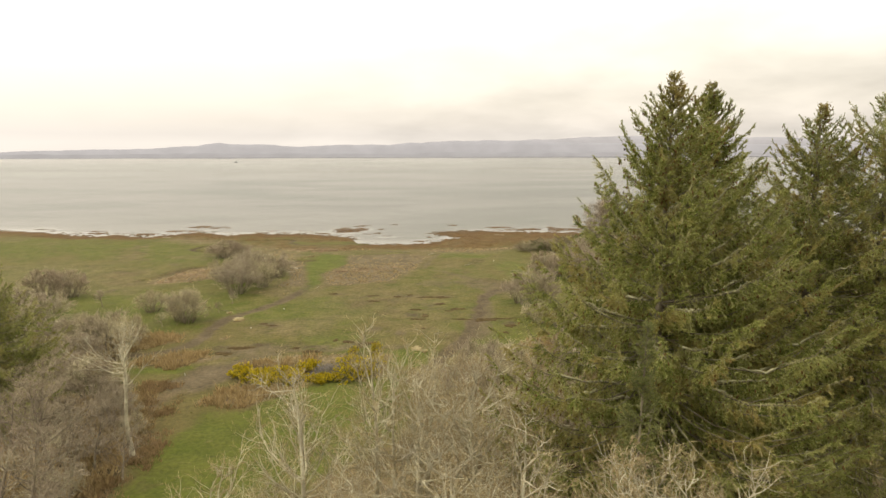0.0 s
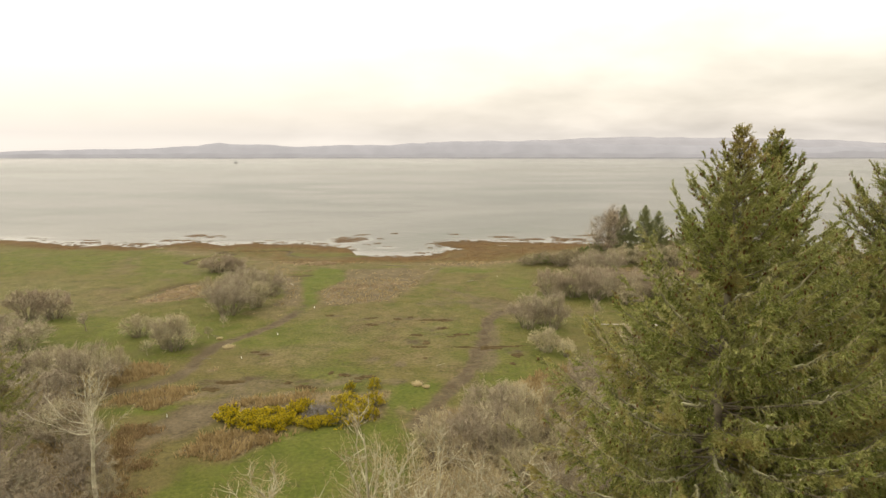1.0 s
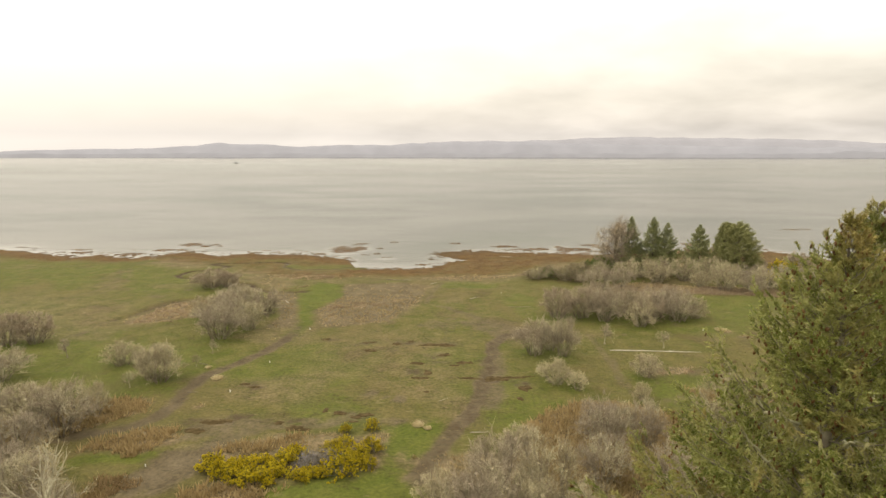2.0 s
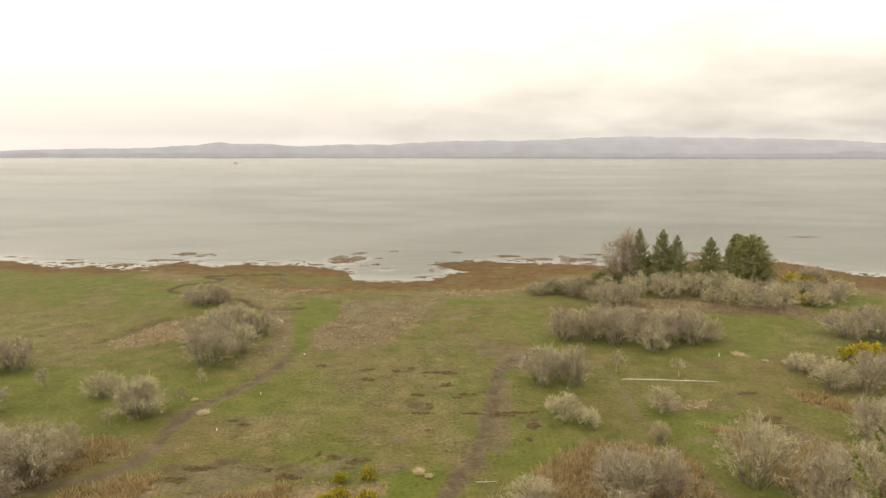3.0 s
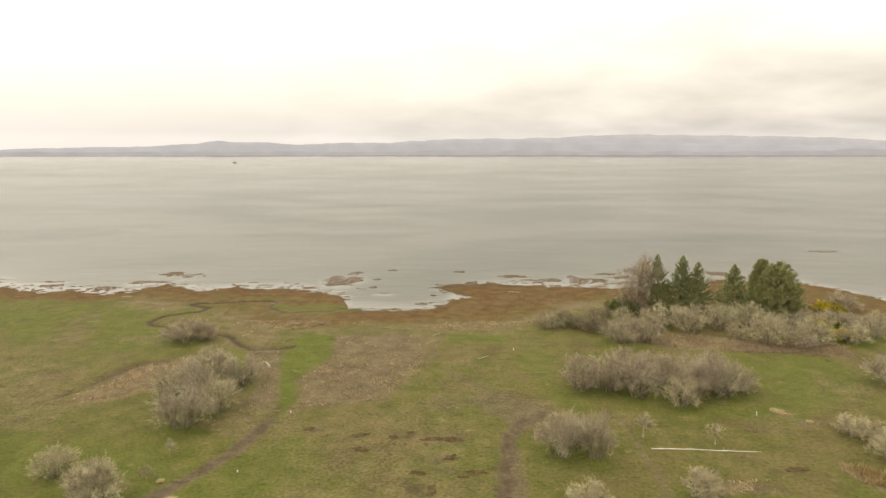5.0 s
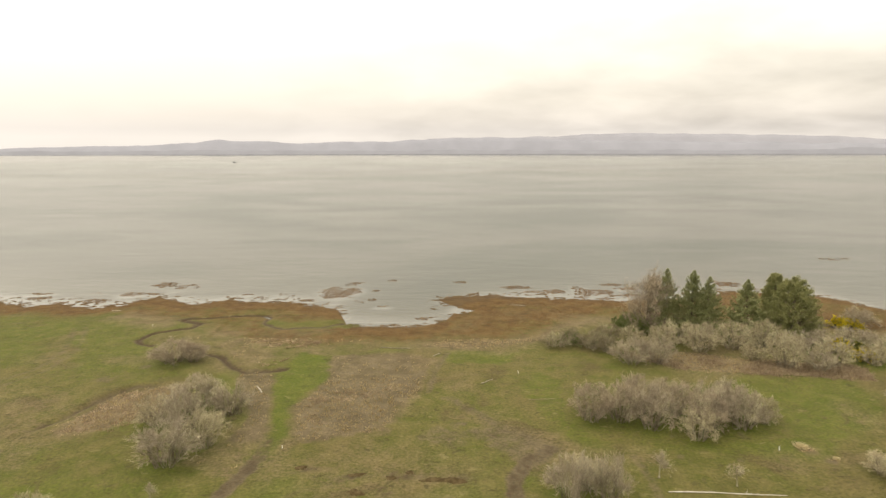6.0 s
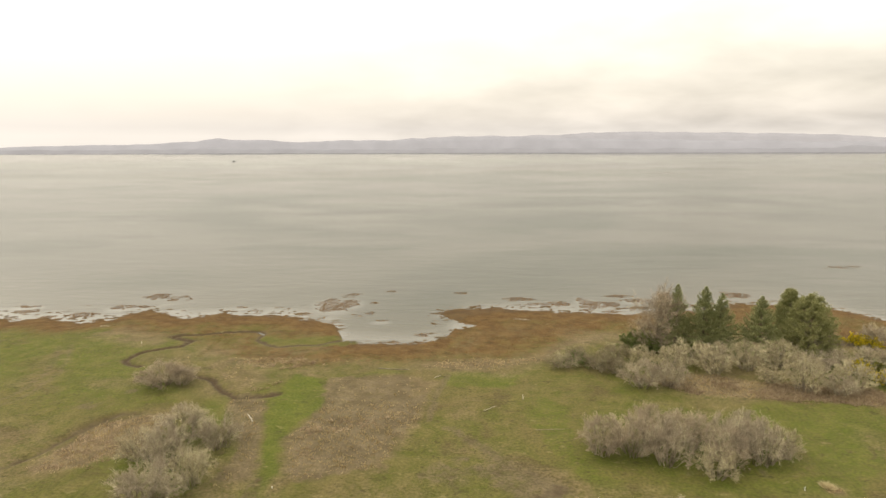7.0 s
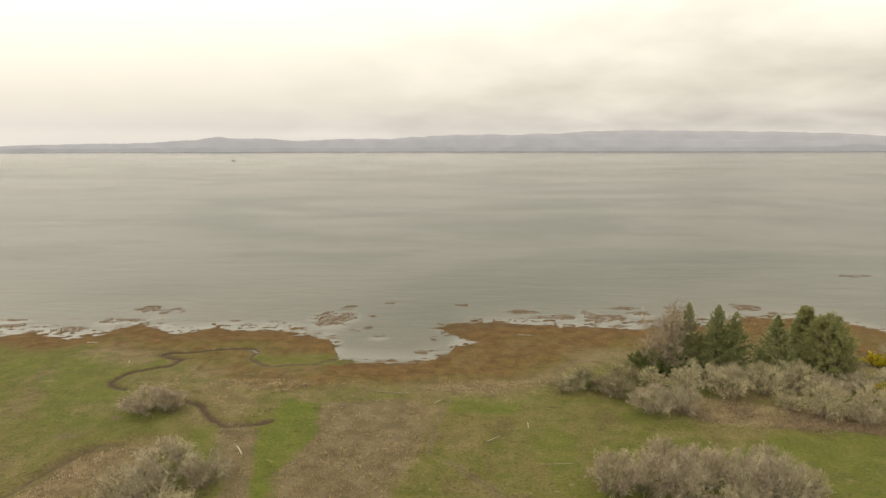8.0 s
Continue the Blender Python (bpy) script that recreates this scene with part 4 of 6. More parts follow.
# ---- conifers ----
def conifer(name, label, group, seed, H, R, boughs, shoots, sprays, leaf, bark_mat, needle_mat, size=(0.16, 0.053), low=0.06, shape=0.8, full=0.40, bare=0.3, cones=0, droop=1.0, trunk_sides=10, trunk=0.014):
    """A spruce: tapered trunk, sweeping boughs with upturned tips, hanging shoots, and needle sprays."""
    rng = np.random.default_rng(seed)
    tree = thing(name, label, "tree", group)
    # trunk
    tz = np.linspace(0, 1, 14)
    tp = np.stack([0.10 * np.sin(tz * 5 + seed), 0.10 * np.cos(tz * 4 + seed), tz * H], -1)[None]
    tr = (trunk * H * (1 - tz) ** 0.9 + 0.012 + 0.012 * H * np.exp(-tz * 22))[None]
    stem = put("trunk", make_mesh("trunk", *tubes(tp, tr, trunk_sides), bark_mat, True), tree)
    # boughs: steep and straight near the top, lower ones sweep down and lift their tips
    u = np.sort(0.004 + (1 - low - 0.004) * rng.uniform(0, 1, boughs) ** 1.3)
    turn = np.arange(boughs) * 2.39996 + rng.normal(0, 0.35, boughs)
    lobe = 1 + 0.14 * np.sin(turn * 2 + seed) + 0.10 * np.sin(turn * 3 + u * 9)
    reach = R * np.minimum(1, (u / full)) ** shape * (1 - 0.28 * np.clip((u - 0.6) / 0.4, 0, 1)) * np.minimum(rng.uniform(0.66, 1.12, boughs) * lobe, 1.1) * np.interp(u, [0, 0.06], [0.35, 1]) + 0.08
    tilt = np.radians(np.interp(u, [0, 0.06, 0.18, 0.35, 0.6, 1], [70, 55, 38, 14, -4, -14]) + rng.normal(0, 7, boughs))
    out = np.stack([np.cos(turn), np.sin(turn)], -1)
    k = 9
    s = np.linspace(0, 1, k)
    flat = (reach * np.cos(np.clip(tilt, 0, 1.2)) ** 0.6)[:, None] * s
    sag = np.interp(u, [0, 0.2, 0.5, 1], [0.0, 0.14, 0.34, 0.42]) * droop
    z = reach[:, None] * (np.sin(tilt)[:, None] * s - sag[:, None] * (s * (1 - 0.35 * s)) + (0.12 + 0.62 * sag)[:, None] * s ** 4)
    start = np.maximum(H * (1 - u) - np.interp(u, [0, 0.3], [0.45, 0.9]) * np.clip(z[:, -1], -0.5, None), 0.6)
    side_sway = np.cumsum(rng.normal(0, 0.05, (boughs, k)), 1) * reach[:, None] * s
    z = z + np.cumsum(rng.normal(0, 0.02, (boughs, k)), 1) * reach[:, None] * s
    px = out[:, None, 0] * flat - out[:, None, 1] * side_sway
    py = out[:, None, 1] * flat + out[:, None, 0] * side_sway
    pz = np.maximum(start[:, None] + z, 0.25)
    bp = np.stack([px + 0.1 * np.sin(start / H * 5 + seed)[:, None], py, pz], -1)
    br = (0.010 + 0.0062 * reach)[:, None] * (1 - 0.88 * s)
    old = (u > 0.16) & (rng.uniform(size=boughs) < (0.48 if leaf is M_limb else 0.06))
    bp[..., 2] = np.maximum(bp[..., 2], 0.25)
    put("branchwork", make_mesh("branchwork", *tubes(bp, br, 4), bark_mat, True), tree)
    # lichen and moss crust the upper side of each old bough and thicken it
    for one, thick in zip(bp[old], br[old]):
        q = np.linspace(0, rng.uniform(0.16, 0.42), 12) + rng.uniform(0.2, 0.55)
        cp, _ = along(np.repeat(one[None], 12, 0), np.clip(q, 0, 0.97))
        cp = cp + rng.normal(0, 0.045, cp.shape) + np.array([0, 0, 0.05])
        put("bough", make_mesh("bough", *tubes(cp[None], (np.interp(q, s, thick) * 0.5 + 0.046 * np.sin(np.linspace(0.2, 3.0, 12)) * rng.uniform(0.15, 1.3, 12))[None], 5), leaf, True), stem, "pale lichen-crusted bough" if leaf is M_limb else "")
    if leaf is M_limb:
        line = np.repeat(bp[old], 90, 0)
        mp, md = along(line, 0.25 + 0.72 * rng.uniform(0, 1, len(line)))
        mw = unit(np.stack([rng.normal(0, 0.45, len(mp)), rng.normal(0, 0.45, len(mp)), -np.ones(len(mp))], -1) + md * 0.4)
        put("beard_lichen", make_mesh("beard_lichen", *blades(mp + np.array([0, 0, 0.07]), mw, rng.uniform(0.08, 0.36, len(mp)), rng.uniform(0.03, 0.08, len(mp)), rng), M_moss), tree, "pale green beard lichen hanging from boughs")["kind"] = "stuff"
    # side shoots in two ranks, shorter towards the tip so that each bough ends in a point; they hang as curtains from old boughs
    weight = reach ** 1.1 * (1 + 1.8 * np.exp(-u / 0.2)) + 0.2
    own = np.sort(rng.choice(boughs, boughs * shoots, p=weight / weight.sum()))
    start_at = np.where(u > 0.25, rng.uniform(0.0, 0.4, boughs) * bare / 0.3, 0.02) + 0.06 * old
    share = start_at[own] + (1 - start_at[own]) * rng.uniform(0, 1, len(own)) ** 0.85
    p, d = along(bp[own], np.clip(share, 0, 0.999))
    side = unit(np.cross(d, np.array([0, 0, 1.0])) + 1e-6) * np.where(rng.uniform(size=len(own)) < 0.5, -1, 1)[:, None]
    hang = (np.interp(u, [0, 0.12, 0.3, 0.6, 1], [-0.1, 0.12, 0.4, 0.55, 0.6]) * droop + 0.9 * old)[own]
    way = unit(d * rng.uniform(0.5, 1.0, len(own))[:, None] + side * rng.uniform(0.25, 0.9, len(own))[:, None] - np.array([0, 0, 1.0]) * (hang * rng.uniform(0.3, 1.5, len(own)))[:, None])
    tipward = np.clip((share - 0.75) / 0.25, 0, 1)[:, None]
    way = unit(way * (1 - 0.7 * tipward) + (d + np.array([0, 0, 0.15])) * tipward)
    length = (0.08 + (0.18 + 0.23 * np.sqrt(reach[own])) * np.clip(1.04 - share, 0, 1) ** 0.48 * (1 + 0.35 * old[own])) * rng.uniform(0.6, 1.3, len(own))
    tw = grow(p, way, length, 3, rng, 0.12, -0.10 * hang)
    # needle sprays along the shoots
    many = np.repeat(tw, sprays, 0)
    sp, sd = along(many, np.tile((np.arange(sprays) + 0.5) / sprays, len(tw)))
    off = unit(np.cross(sd, rng.normal(size=sd.shape)))
    nd = unit(sd * rng.uniform(0.5, 1.1, len(sd))[:, None] + off * 0.7)
    fine = np.repeat(np.interp(u[own], [0, 0.05, 0.2, 0.4], [0.45, 0.62, 0.85, 1.0]) * (1 - 0.3 * tipward[:, 0]), sprays)
    ln = size[0] * rng.uniform(0.6, 1.3, len(sd)) * fine
    put("foliage", make_mesh("foliage", *blades(sp, nd, ln, fine * size[1] * rng.uniform(0.7, 1.3, len(sd)), rng), needle_mat), tree)
    tagged(put("shoot_wood", make_mesh("shoot_wood", *blades(tw[:, 0], unit(tw[:, -1] - tw[:, 0]), np.linalg.norm(tw[:, -1] - tw[:, 0], axis=1), 0.014 + 0.012 * length, rng), bark_mat), tree), kind="stuff")
    if cones:
        pick = rng.choice(np.where(u[own] < 0.72)[0], cones)
        cp = tw[pick, 2] + rng.normal(0, 0.05, (cones, 3))
        cd = unit(np.stack([rng.normal(0, 0.3, cones), rng.normal(0, 0.3, cones), -np.ones(cones)], -1))
        a = np.stack([cp, cp + cd * 0.035, cp + cd * 0.09, cp + cd * 0.13], 1)
        put("cone_crop", make_mesh("cone_crop", *tubes(a, np.tile([0.008, 0.034, 0.03, 0.004], (cones, 1)), 3), M_cone, True), tree, "rust-brown hanging cones")["kind"] = "stuff"
    return tree


def stand(tree, x, y, turn=0.0, sx=1.0, sz=None):
    tree.matrix_basis = spot(x, y, ground_z(x, y) - 0.05, turn, sx, sz)
    return tree


BIG = dict(leaf=M_limb, bark_mat=M_spruce_bark, needle_mat=M_spruce, size=(0.17, 0.056))
stand(conifer("spruce_tree", "tall dense sitka-type spruce with cones and lichened boughs", "spruces by the meadow", 3, 25.9, 6.5, 400, 44, 18, **BIG, shape=0.82, bare=0.12, cones=3000), 9.4, 25.3, 10)
stand(conifer("spruce_tree", "tall broad dark green spruce with a cone-laden top", "spruces by the meadow", 8, 26.0, 6.2, 390, 44, 18, **BIG, shape=0.82, bare=0.12, cones=2400), 12.5, 28.8, 140)
stand(conifer("spruce_tree", "tall spruce with a thin browning top heavy with cones", "spruces by the meadow", 15, 25.4, 6.9, 360, 42, 17, **BIG, shape=0.70, bare=0.10, cones=3200), 20.1, 33.0, 60)
stand(conifer("spruce_tree", "tall dense spruce in a row of spruces", "spruces by the meadow", 17, 26.2, 7.0, 340, 36, 13, **BIG, shape=0.62, bare=0.10, cones=500), 23.4, 32.4, 200)
stand(conifer("spruce_tree", "dark green spruce with a full skirt of boughs", "spruces at the meadow's edge", 19, 15.8, 5.6, 300, 36, 12, **BIG, bare=0.1), -36.5, 45.5, 80)
stand(conifer("young_spruce", "slim blue-green young spruce before taller ones", "", 21, 17.4, 1.9, 130, 18, 10, M_spruce_bark, M_spruce_bark, M_young, (0.16, 0.05), 0.1, 0.8, 0.7, 0.1, trunk=0.006), 6.75, 19.0, 0)

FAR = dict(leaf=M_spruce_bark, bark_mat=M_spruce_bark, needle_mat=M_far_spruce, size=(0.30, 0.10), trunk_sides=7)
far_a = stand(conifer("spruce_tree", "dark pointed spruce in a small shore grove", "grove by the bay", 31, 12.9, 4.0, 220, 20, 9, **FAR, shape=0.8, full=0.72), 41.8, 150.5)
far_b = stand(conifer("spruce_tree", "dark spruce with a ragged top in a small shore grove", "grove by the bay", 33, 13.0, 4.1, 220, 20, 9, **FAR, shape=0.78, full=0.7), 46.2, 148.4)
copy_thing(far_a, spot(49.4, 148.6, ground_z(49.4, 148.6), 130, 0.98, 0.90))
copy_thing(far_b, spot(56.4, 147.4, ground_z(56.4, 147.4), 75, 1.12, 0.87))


def shore_pine(label, seed, H, R, x, y):
    """A full round-headed pine: leaning limbs that carry clumps of needles on an uneven dome."""
    rng = np.random.default_rng(seed)
    tree = thing("pine_tree", label, "tree", "grove by the bay")
    tz = np.linspace(0, 1, 9)
    tp = np.stack([0.25 * np.sin(tz * 3), 0.2 * tz, tz * H * 0.9], -1)[None]
    put("trunk", make_mesh("trunk", *tubes(tp, (0.26 * (1 - tz) + 0.03)[None], 8), M_spruce_bark, True), tree)
    n = 260
    u = rng.uniform(0.03, 0.93, n)
    turn = rng.uniform(0, 2 * np.pi, n)
    reach = R * np.clip(1 - (np.abs(u - 0.24) / 0.76) ** 1.6, 0.05, 1) ** 0.85 * rng.uniform(0.72, 1.06, n) * (1 + 0.13 * np.sin(turn * 3 + 1))
    d = np.stack([np.cos(turn), np.sin(turn), rng.uniform(0.15, 0.7, n)], -1)
    base = np.stack([0 * u, 0 * u, np.clip(u * H - reach * 0.35, 0.4, H * 0.88)], -1)
    limb = grow(base, d, reach * 1.05, 5, rng, 0.12, 0.02)
    put("branchwork", make_mesh("branchwork", *tubes(limb, (0.05 * (1 - 0.8 * np.linspace(0, 1, 6)))[None].repeat(n, 0), 4), M_spruce_bark, True), tree)
    p, dd, s, own = branch(limb, 18, 0.4, 1.0, 50, rng)
    tw = grow(p, dd, rng.uniform(0.4, 0.9, len(p)), 2, rng, 0.2, 0.25)
    many = np.repeat(tw, 14, 0)
    sp, sd = along(many, rng.uniform(0.1, 1, len(many)))
    nd = unit(sd + rng.normal(0, 0.7, sd.shape))
    put("foliage", make_mesh("foliage", *blades(sp, nd, rng.uniform(0.20, 0.40, len(sp)), rng.uniform(0.06, 0.12, len(sp)), rng), M_pine), tree)
    return stand(tree, x, y)


shore_pine("round-headed olive green pine in a small shore grove", 41, 12.6, 5.9, 64.4, 145.6)
shore_pine("smaller olive green pine behind a larger one", 43, 11.6, 2.8, 65.6, 154.5)


# ---- bare broadleaved trees and shrubs ----
def bare_tree(label, group, seed, H, spread, limbs, twigs_per, clear=0.25, name="alder_tree", lean=0.0, bark_mat=None, twig_mat=None, fine=4, thick=1.0):
    """A leafless tree: trunk, rising crooked limbs, branches and lichen-grey twigs."""
    rng = np.random.default_rng(seed)
    tree = thing(name, label, "tree", group)
    bark_mat, twig_mat = bark_mat or M_alder_bark, twig_mat or M_alder_twig
    trunk = grow(np.zeros((1, 3)), np.array([[lean, 0.03, 1.0]]), np.array([H * 0.93]), 12, rng, 0.045, 0.06)
    tz = np.linspace(0, 1, 13)
    stem = put("trunk", make_mesh("trunk", *tubes(trunk, (0.0115 * H * (1 - tz) ** 0.85 + 0.015 + 0.05 * np.exp(-tz * 20))[None] * (1.25 if name == "birch_tree" else 1.0), 8), bark_mat, True), tree)
    p, d, s, own = branch(trunk, limbs, clear, 0.97, 62, rng)
    ll = 1.15 * spread * (1.1 - 0.75 * np.abs(s - 0.45)) * rng.uniform(0.6, 1.15, limbs) * np.interp(s, [0, 0.8, 1], [1, 0.8, 0.4])
    limb = grow(p, d, ll, 6, rng, 0.17, 0.12)
    k6 = np.linspace(0, 1, 7)
    for one, r0 in zip(limb, 0.012 + 0.0095 * ll):
        put("limb", make_mesh("limb", *tubes(one[None], (r0 * thick * (1 - 0.85 * k6))[None], 5), bark_mat, True), stem)
    p, d, s2, own2 = branch(limb, 9, 0.2, 1.0, 48, rng)
    bl = ll[own2] * (0.55 - 0.3 * s2) * rng.uniform(0.6, 1.3, len(p)) + 0.15
    bough = grow(p, d, bl, 4, rng, 0.26, 0.10)
    geo = tubes(bough, thick * (0.010 + 0.008 * bl)[:, None] * (1 - 0.8 * np.linspace(0, 1, 5)), 3)
    tagged(put("branchwork", make_mesh("branchwork", *geo, bark_mat, True), tree), kind="stuff")
    p, d, s3, own3 = branch(bough, twigs_per, 0.15, 1.0, 45, rng)
    tl = (bl[own3] * 0.42 + 0.12) * rng.uniform(0.5, 1.3, len(p))
    tw = grow(p, d, tl, 2, rng, 0.25, 0.12)
    q, qd, s4, own4 = branch(tw, fine, 0.1, 1.0, 48, rng)
    qt = q + qd * (tl[own4] * rng.uniform(0.3, 0.7, len(q)))[:, None]
    bits = [spikes(tw[:, 0], tw[:, 1], np.full(len(tw), 0.011 * thick)), spikes(tw[:, 1], tw[:, 2], np.full(len(tw), 0.008 * thick)), blades(q, unit(qt - q), np.linalg.norm(qt - q, axis=1), np.full(len(q), 0.022 * thick), rng)]
    tagged(put("twig_crown", make_mesh("twig_crown", *join_geo(bits), twig_mat), tree), kind="stuff")
    return tree


GROUP = "leafless alders below the spruces"
alder_a = stand(bare_tree("leafless alder with crooked pale branches and lichen", GROUP, 51, 14.2, 4.6, 24, 4, thick=1.0, fine=2), -5.8, 24.6)
alder_b = stand(bare_tree("leafless alder with a wide twiggy crown", GROUP, 52, 14.3, 4.3, 26, 4, thick=1.0, fine=2), -3.4, 30.2)
alder_c = stand(bare_tree("leafless alder with many fine lichened twigs", GROUP, 53, 13.9, 4.4, 26, 4, thick=1.0, fine=2), -1.2, 26.0)
for source, x, y, turn, sx, sz in ((alder_b, -0.6, 29.6, 120, 0.95, 0.98), (alder_c, 1.8, 25.2, 200, 1.0, 1.06), (alder_a, 4.0, 18.6, 70, 0.95, 1.0), (alder_b, 9.9, 17.6, 250, 1.0, 0.94),
                                   (alder_a, 3.0, 22.4, 300, 0.9, 0.94), (alder_c, 8.8, 14.4, 30, 0.95, 0.92), (alder_c, 0.3, 21.6, 330, 0.9, 0.86), (alder_b, -3.2, 22.0, 20, 0.85, 0.80),
                                   (alder_b, 4.4, 29.8, 75, 0.9, 0.85), (alder_c, 2.0, 33.6, 110, 0.9, 0.72), (alder_a, -1.4, 35.5, 220, 0.8, 0.62),
                                   (alder_c, -8.6, 22.5, 260, 0.9, 0.82), (alder_b, -6.6, 27.4, 45, 0.9, 0.88), (alder_a, -4.6, 19.6, 190, 0.85, 0.80), (alder_b, 7.4, 15.4, 15, 0.9, 0.88), (alder_a, -2.2, 27.8, 155, 0.9, 1.0), (alder_c, 6.2, 16.8, 85, 1.05, 1.04), (alder_b, 5.2, 16.0, 240, 0.95, 0.95), (alder_a, 7.9, 16.6, 330, 1.0, 0.97), (alder_a, 0.6, 31.6, 280, 0.85, 0.8)):
    copy_thing(source, spot(x, y, ground_z(x, y), turn, sx, sz))
GROUP_W = "leafless trees at the meadow's edge"
pole = stand(bare_tree("slim leafless tree with a straight pale trunk and bare boughs", GROUP_W, 61, 10.9, 4.0, 22, 3, 0.45, "birch_tree", -0.005, fine=1, thick=1.15), -23.9, 43.0)
west_a = stand(bare_tree("small leafless lichened tree among scrub", GROUP_W, 62, 9.4, 3.2, 24, 4, 0.15, thick=1.0, fine=2, bark_mat=M_shrub_stem, twig_mat=M_rose_twig), -26.6, 38.2)
for x, y, turn, sx, sz in ((-27.6, 34.4, 130, 1.0, 0.95), (-29.4, 37.0, 310, 0.95, 0.84), (-24.6, 33.0, 80, 0.9, 0.82), (-30.6, 42.0, 170, 0.95, 0.86),
                           (-25.6, 41.0, 100, 0.7, 0.60), (-22.8, 39.6, 190, 0.6, 0.48)):
    copy_thing(west_a, spot(x, y, ground_z(x, y), turn, sx, sz))
stand(bare_tree("tall leafless grey-brown tree at the edge of a shore grove", "grove by the bay", 66, 11.0, 6.3, 50, 8, 0.05, fine=4, thick=1.7, bark_mat=M_shrub_stem, twig_mat=M_rose_twig), 37.6, 149.2)


def shrub(label, seed, W, H, stems, shoots, twigs, twig_mat, thick=1.0, upright=0.5):
    """A leafless willow thicket bush: many stems from one stool, fanning out, with a cloud of fine twigs."""
    rng = np.random.default_rng(seed)
    phase = rng.uniform(0, 6.28, 4)

    def domed(pts, fringe=0.0):
        """Draws growth in under an uneven rounded dome."""
        a = np.arctan2(pts[..., 1], pts[..., 0])
        rx = W * 0.5 * (1 + 0.12 * np.sin(2 * a + phase[0]) + 0.10 * np.sin(3 * a + phase[1]))
        rz = H * (1 + 0.10 * np.sin(2 * a + phase[2]) + 0.08 * np.sin(5 * a + phase[3]))
        rho = np.sqrt((pts[..., 0] ** 2 + pts[..., 1] ** 2) / rx ** 2 + (np.maximum(pts[..., 2], 0) / rz) ** 2)
        rim = 0.96 + fringe * rng.uniform(-1, 1.4, rho.shape)
        return pts * np.minimum(1, (rim / np.maximum(rho, 1e-6)) ** 0.72)[..., None]

    bush = thing("willow_shrub", label, "shrub", "leafless shrubs on the meadow")
    # stems rise from the stool and lean out to an uneven dome, bare near the ground
    turn = np.arange(stems) * 2.39996 + rng.normal(0, 0.3, stems)
    fall = np.arccos(1 - rng.uniform(0, 1, stems) * (1 - math.cos(radians(98 - 32 * upright))))
    rim = rng.uniform(0.74, 1.0, stems)
    goal = np.stack([np.cos(turn) * np.sin(fall) * W * 0.5, np.sin(turn) * np.sin(fall) * W * 0.5, np.cos(fall) * H + 0.22 * H * np.sin(fall)], -1) * rim[:, None]
    foot = np.stack([np.cos(turn), np.sin(turn), 0 * turn], -1) * (W * 0.14 * np.sqrt(rng.uniform(0, 1, stems)))[:, None] - np.array([0, 0, 0.05])
    bend = foot + np.stack([goal[:, 0] * 0.34, goal[:, 1] * 0.34, goal[:, 2] * 0.5 + 0.2 * H], -1)
    k5 = np.linspace(0, 1, 6)[None, :, None]
    stem = foot[:, None] * (1 - k5) ** 2 + 2 * bend[:, None] * k5 * (1 - k5) + goal[:, None] * k5 ** 2
    stem[:, 1:] += rng.normal(0, 0.03 * H, (stems, 5, 3))
    ln = np.linalg.norm(goal - foot, axis=1)
    geo = tubes(stem, 0.042 * thick * rng.uniform(0.6, 1.2, stems)[:, None] * (1 - 0.8 * k5[:, :, 0]), 3)
    tagged(put("stem_clump", make_mesh("stem_clump", *geo, M_shrub_stem, True), bush), kind="stuff")
    p, dd, s, own = branch(stem, shoots, 0.28, 1.0, 46, rng)
    bl = ln[own] * (0.40 - 0.22 * s) * rng.uniform(0.6, 1.3, len(p))
    bough = domed(grow(p, dd, bl, 3, rng, 0.24, 0.05), 0.14)
    bough[..., 2] = np.maximum(bough[..., 2], 0.12)
    rods = [spikes(bough[:, 0], bough[:, 2], np.full(len(p), 0.018 * thick)), spikes(bough[:, 2], bough[:, 3], np.full(len(p), 0.010 * thick))]
    tagged(put("branchwork", make_mesh("branchwork", *join_geo(rods), M_shrub_stem, True), bush), kind="stuff")
    p, dd, s2, own2 = branch(bough, twigs, 0.1, 1.0, 50, rng)
    away = unit(p - np.array([0, 0, 0.25 * H]))
    tip = p + unit(dd + 0.55 * away + np.array([0, 0, 0.15])) * ((bl[own2] * 0.30 + 0.20) * rng.uniform(0.4, 1.5, len(p)))[:, None]
    tip = domed(tip, 0.24)
    tagged(put("twig_crown", make_mesh("twig_crown", *blades(p, unit(tip - p), np.linalg.norm(tip - p, axis=1), np.full(len(p), 0.026 if thick == 1 else 0.034), rng), twig_mat), bush), kind="stuff")
    solid = np.concatenate([stem.reshape(-1, 3), tip])
    return bush, 2 * float(np.percentile(np.hypot(solid[:, 0], solid[:, 1]), 95)), float(np.percentile(solid[:, 2], 99))


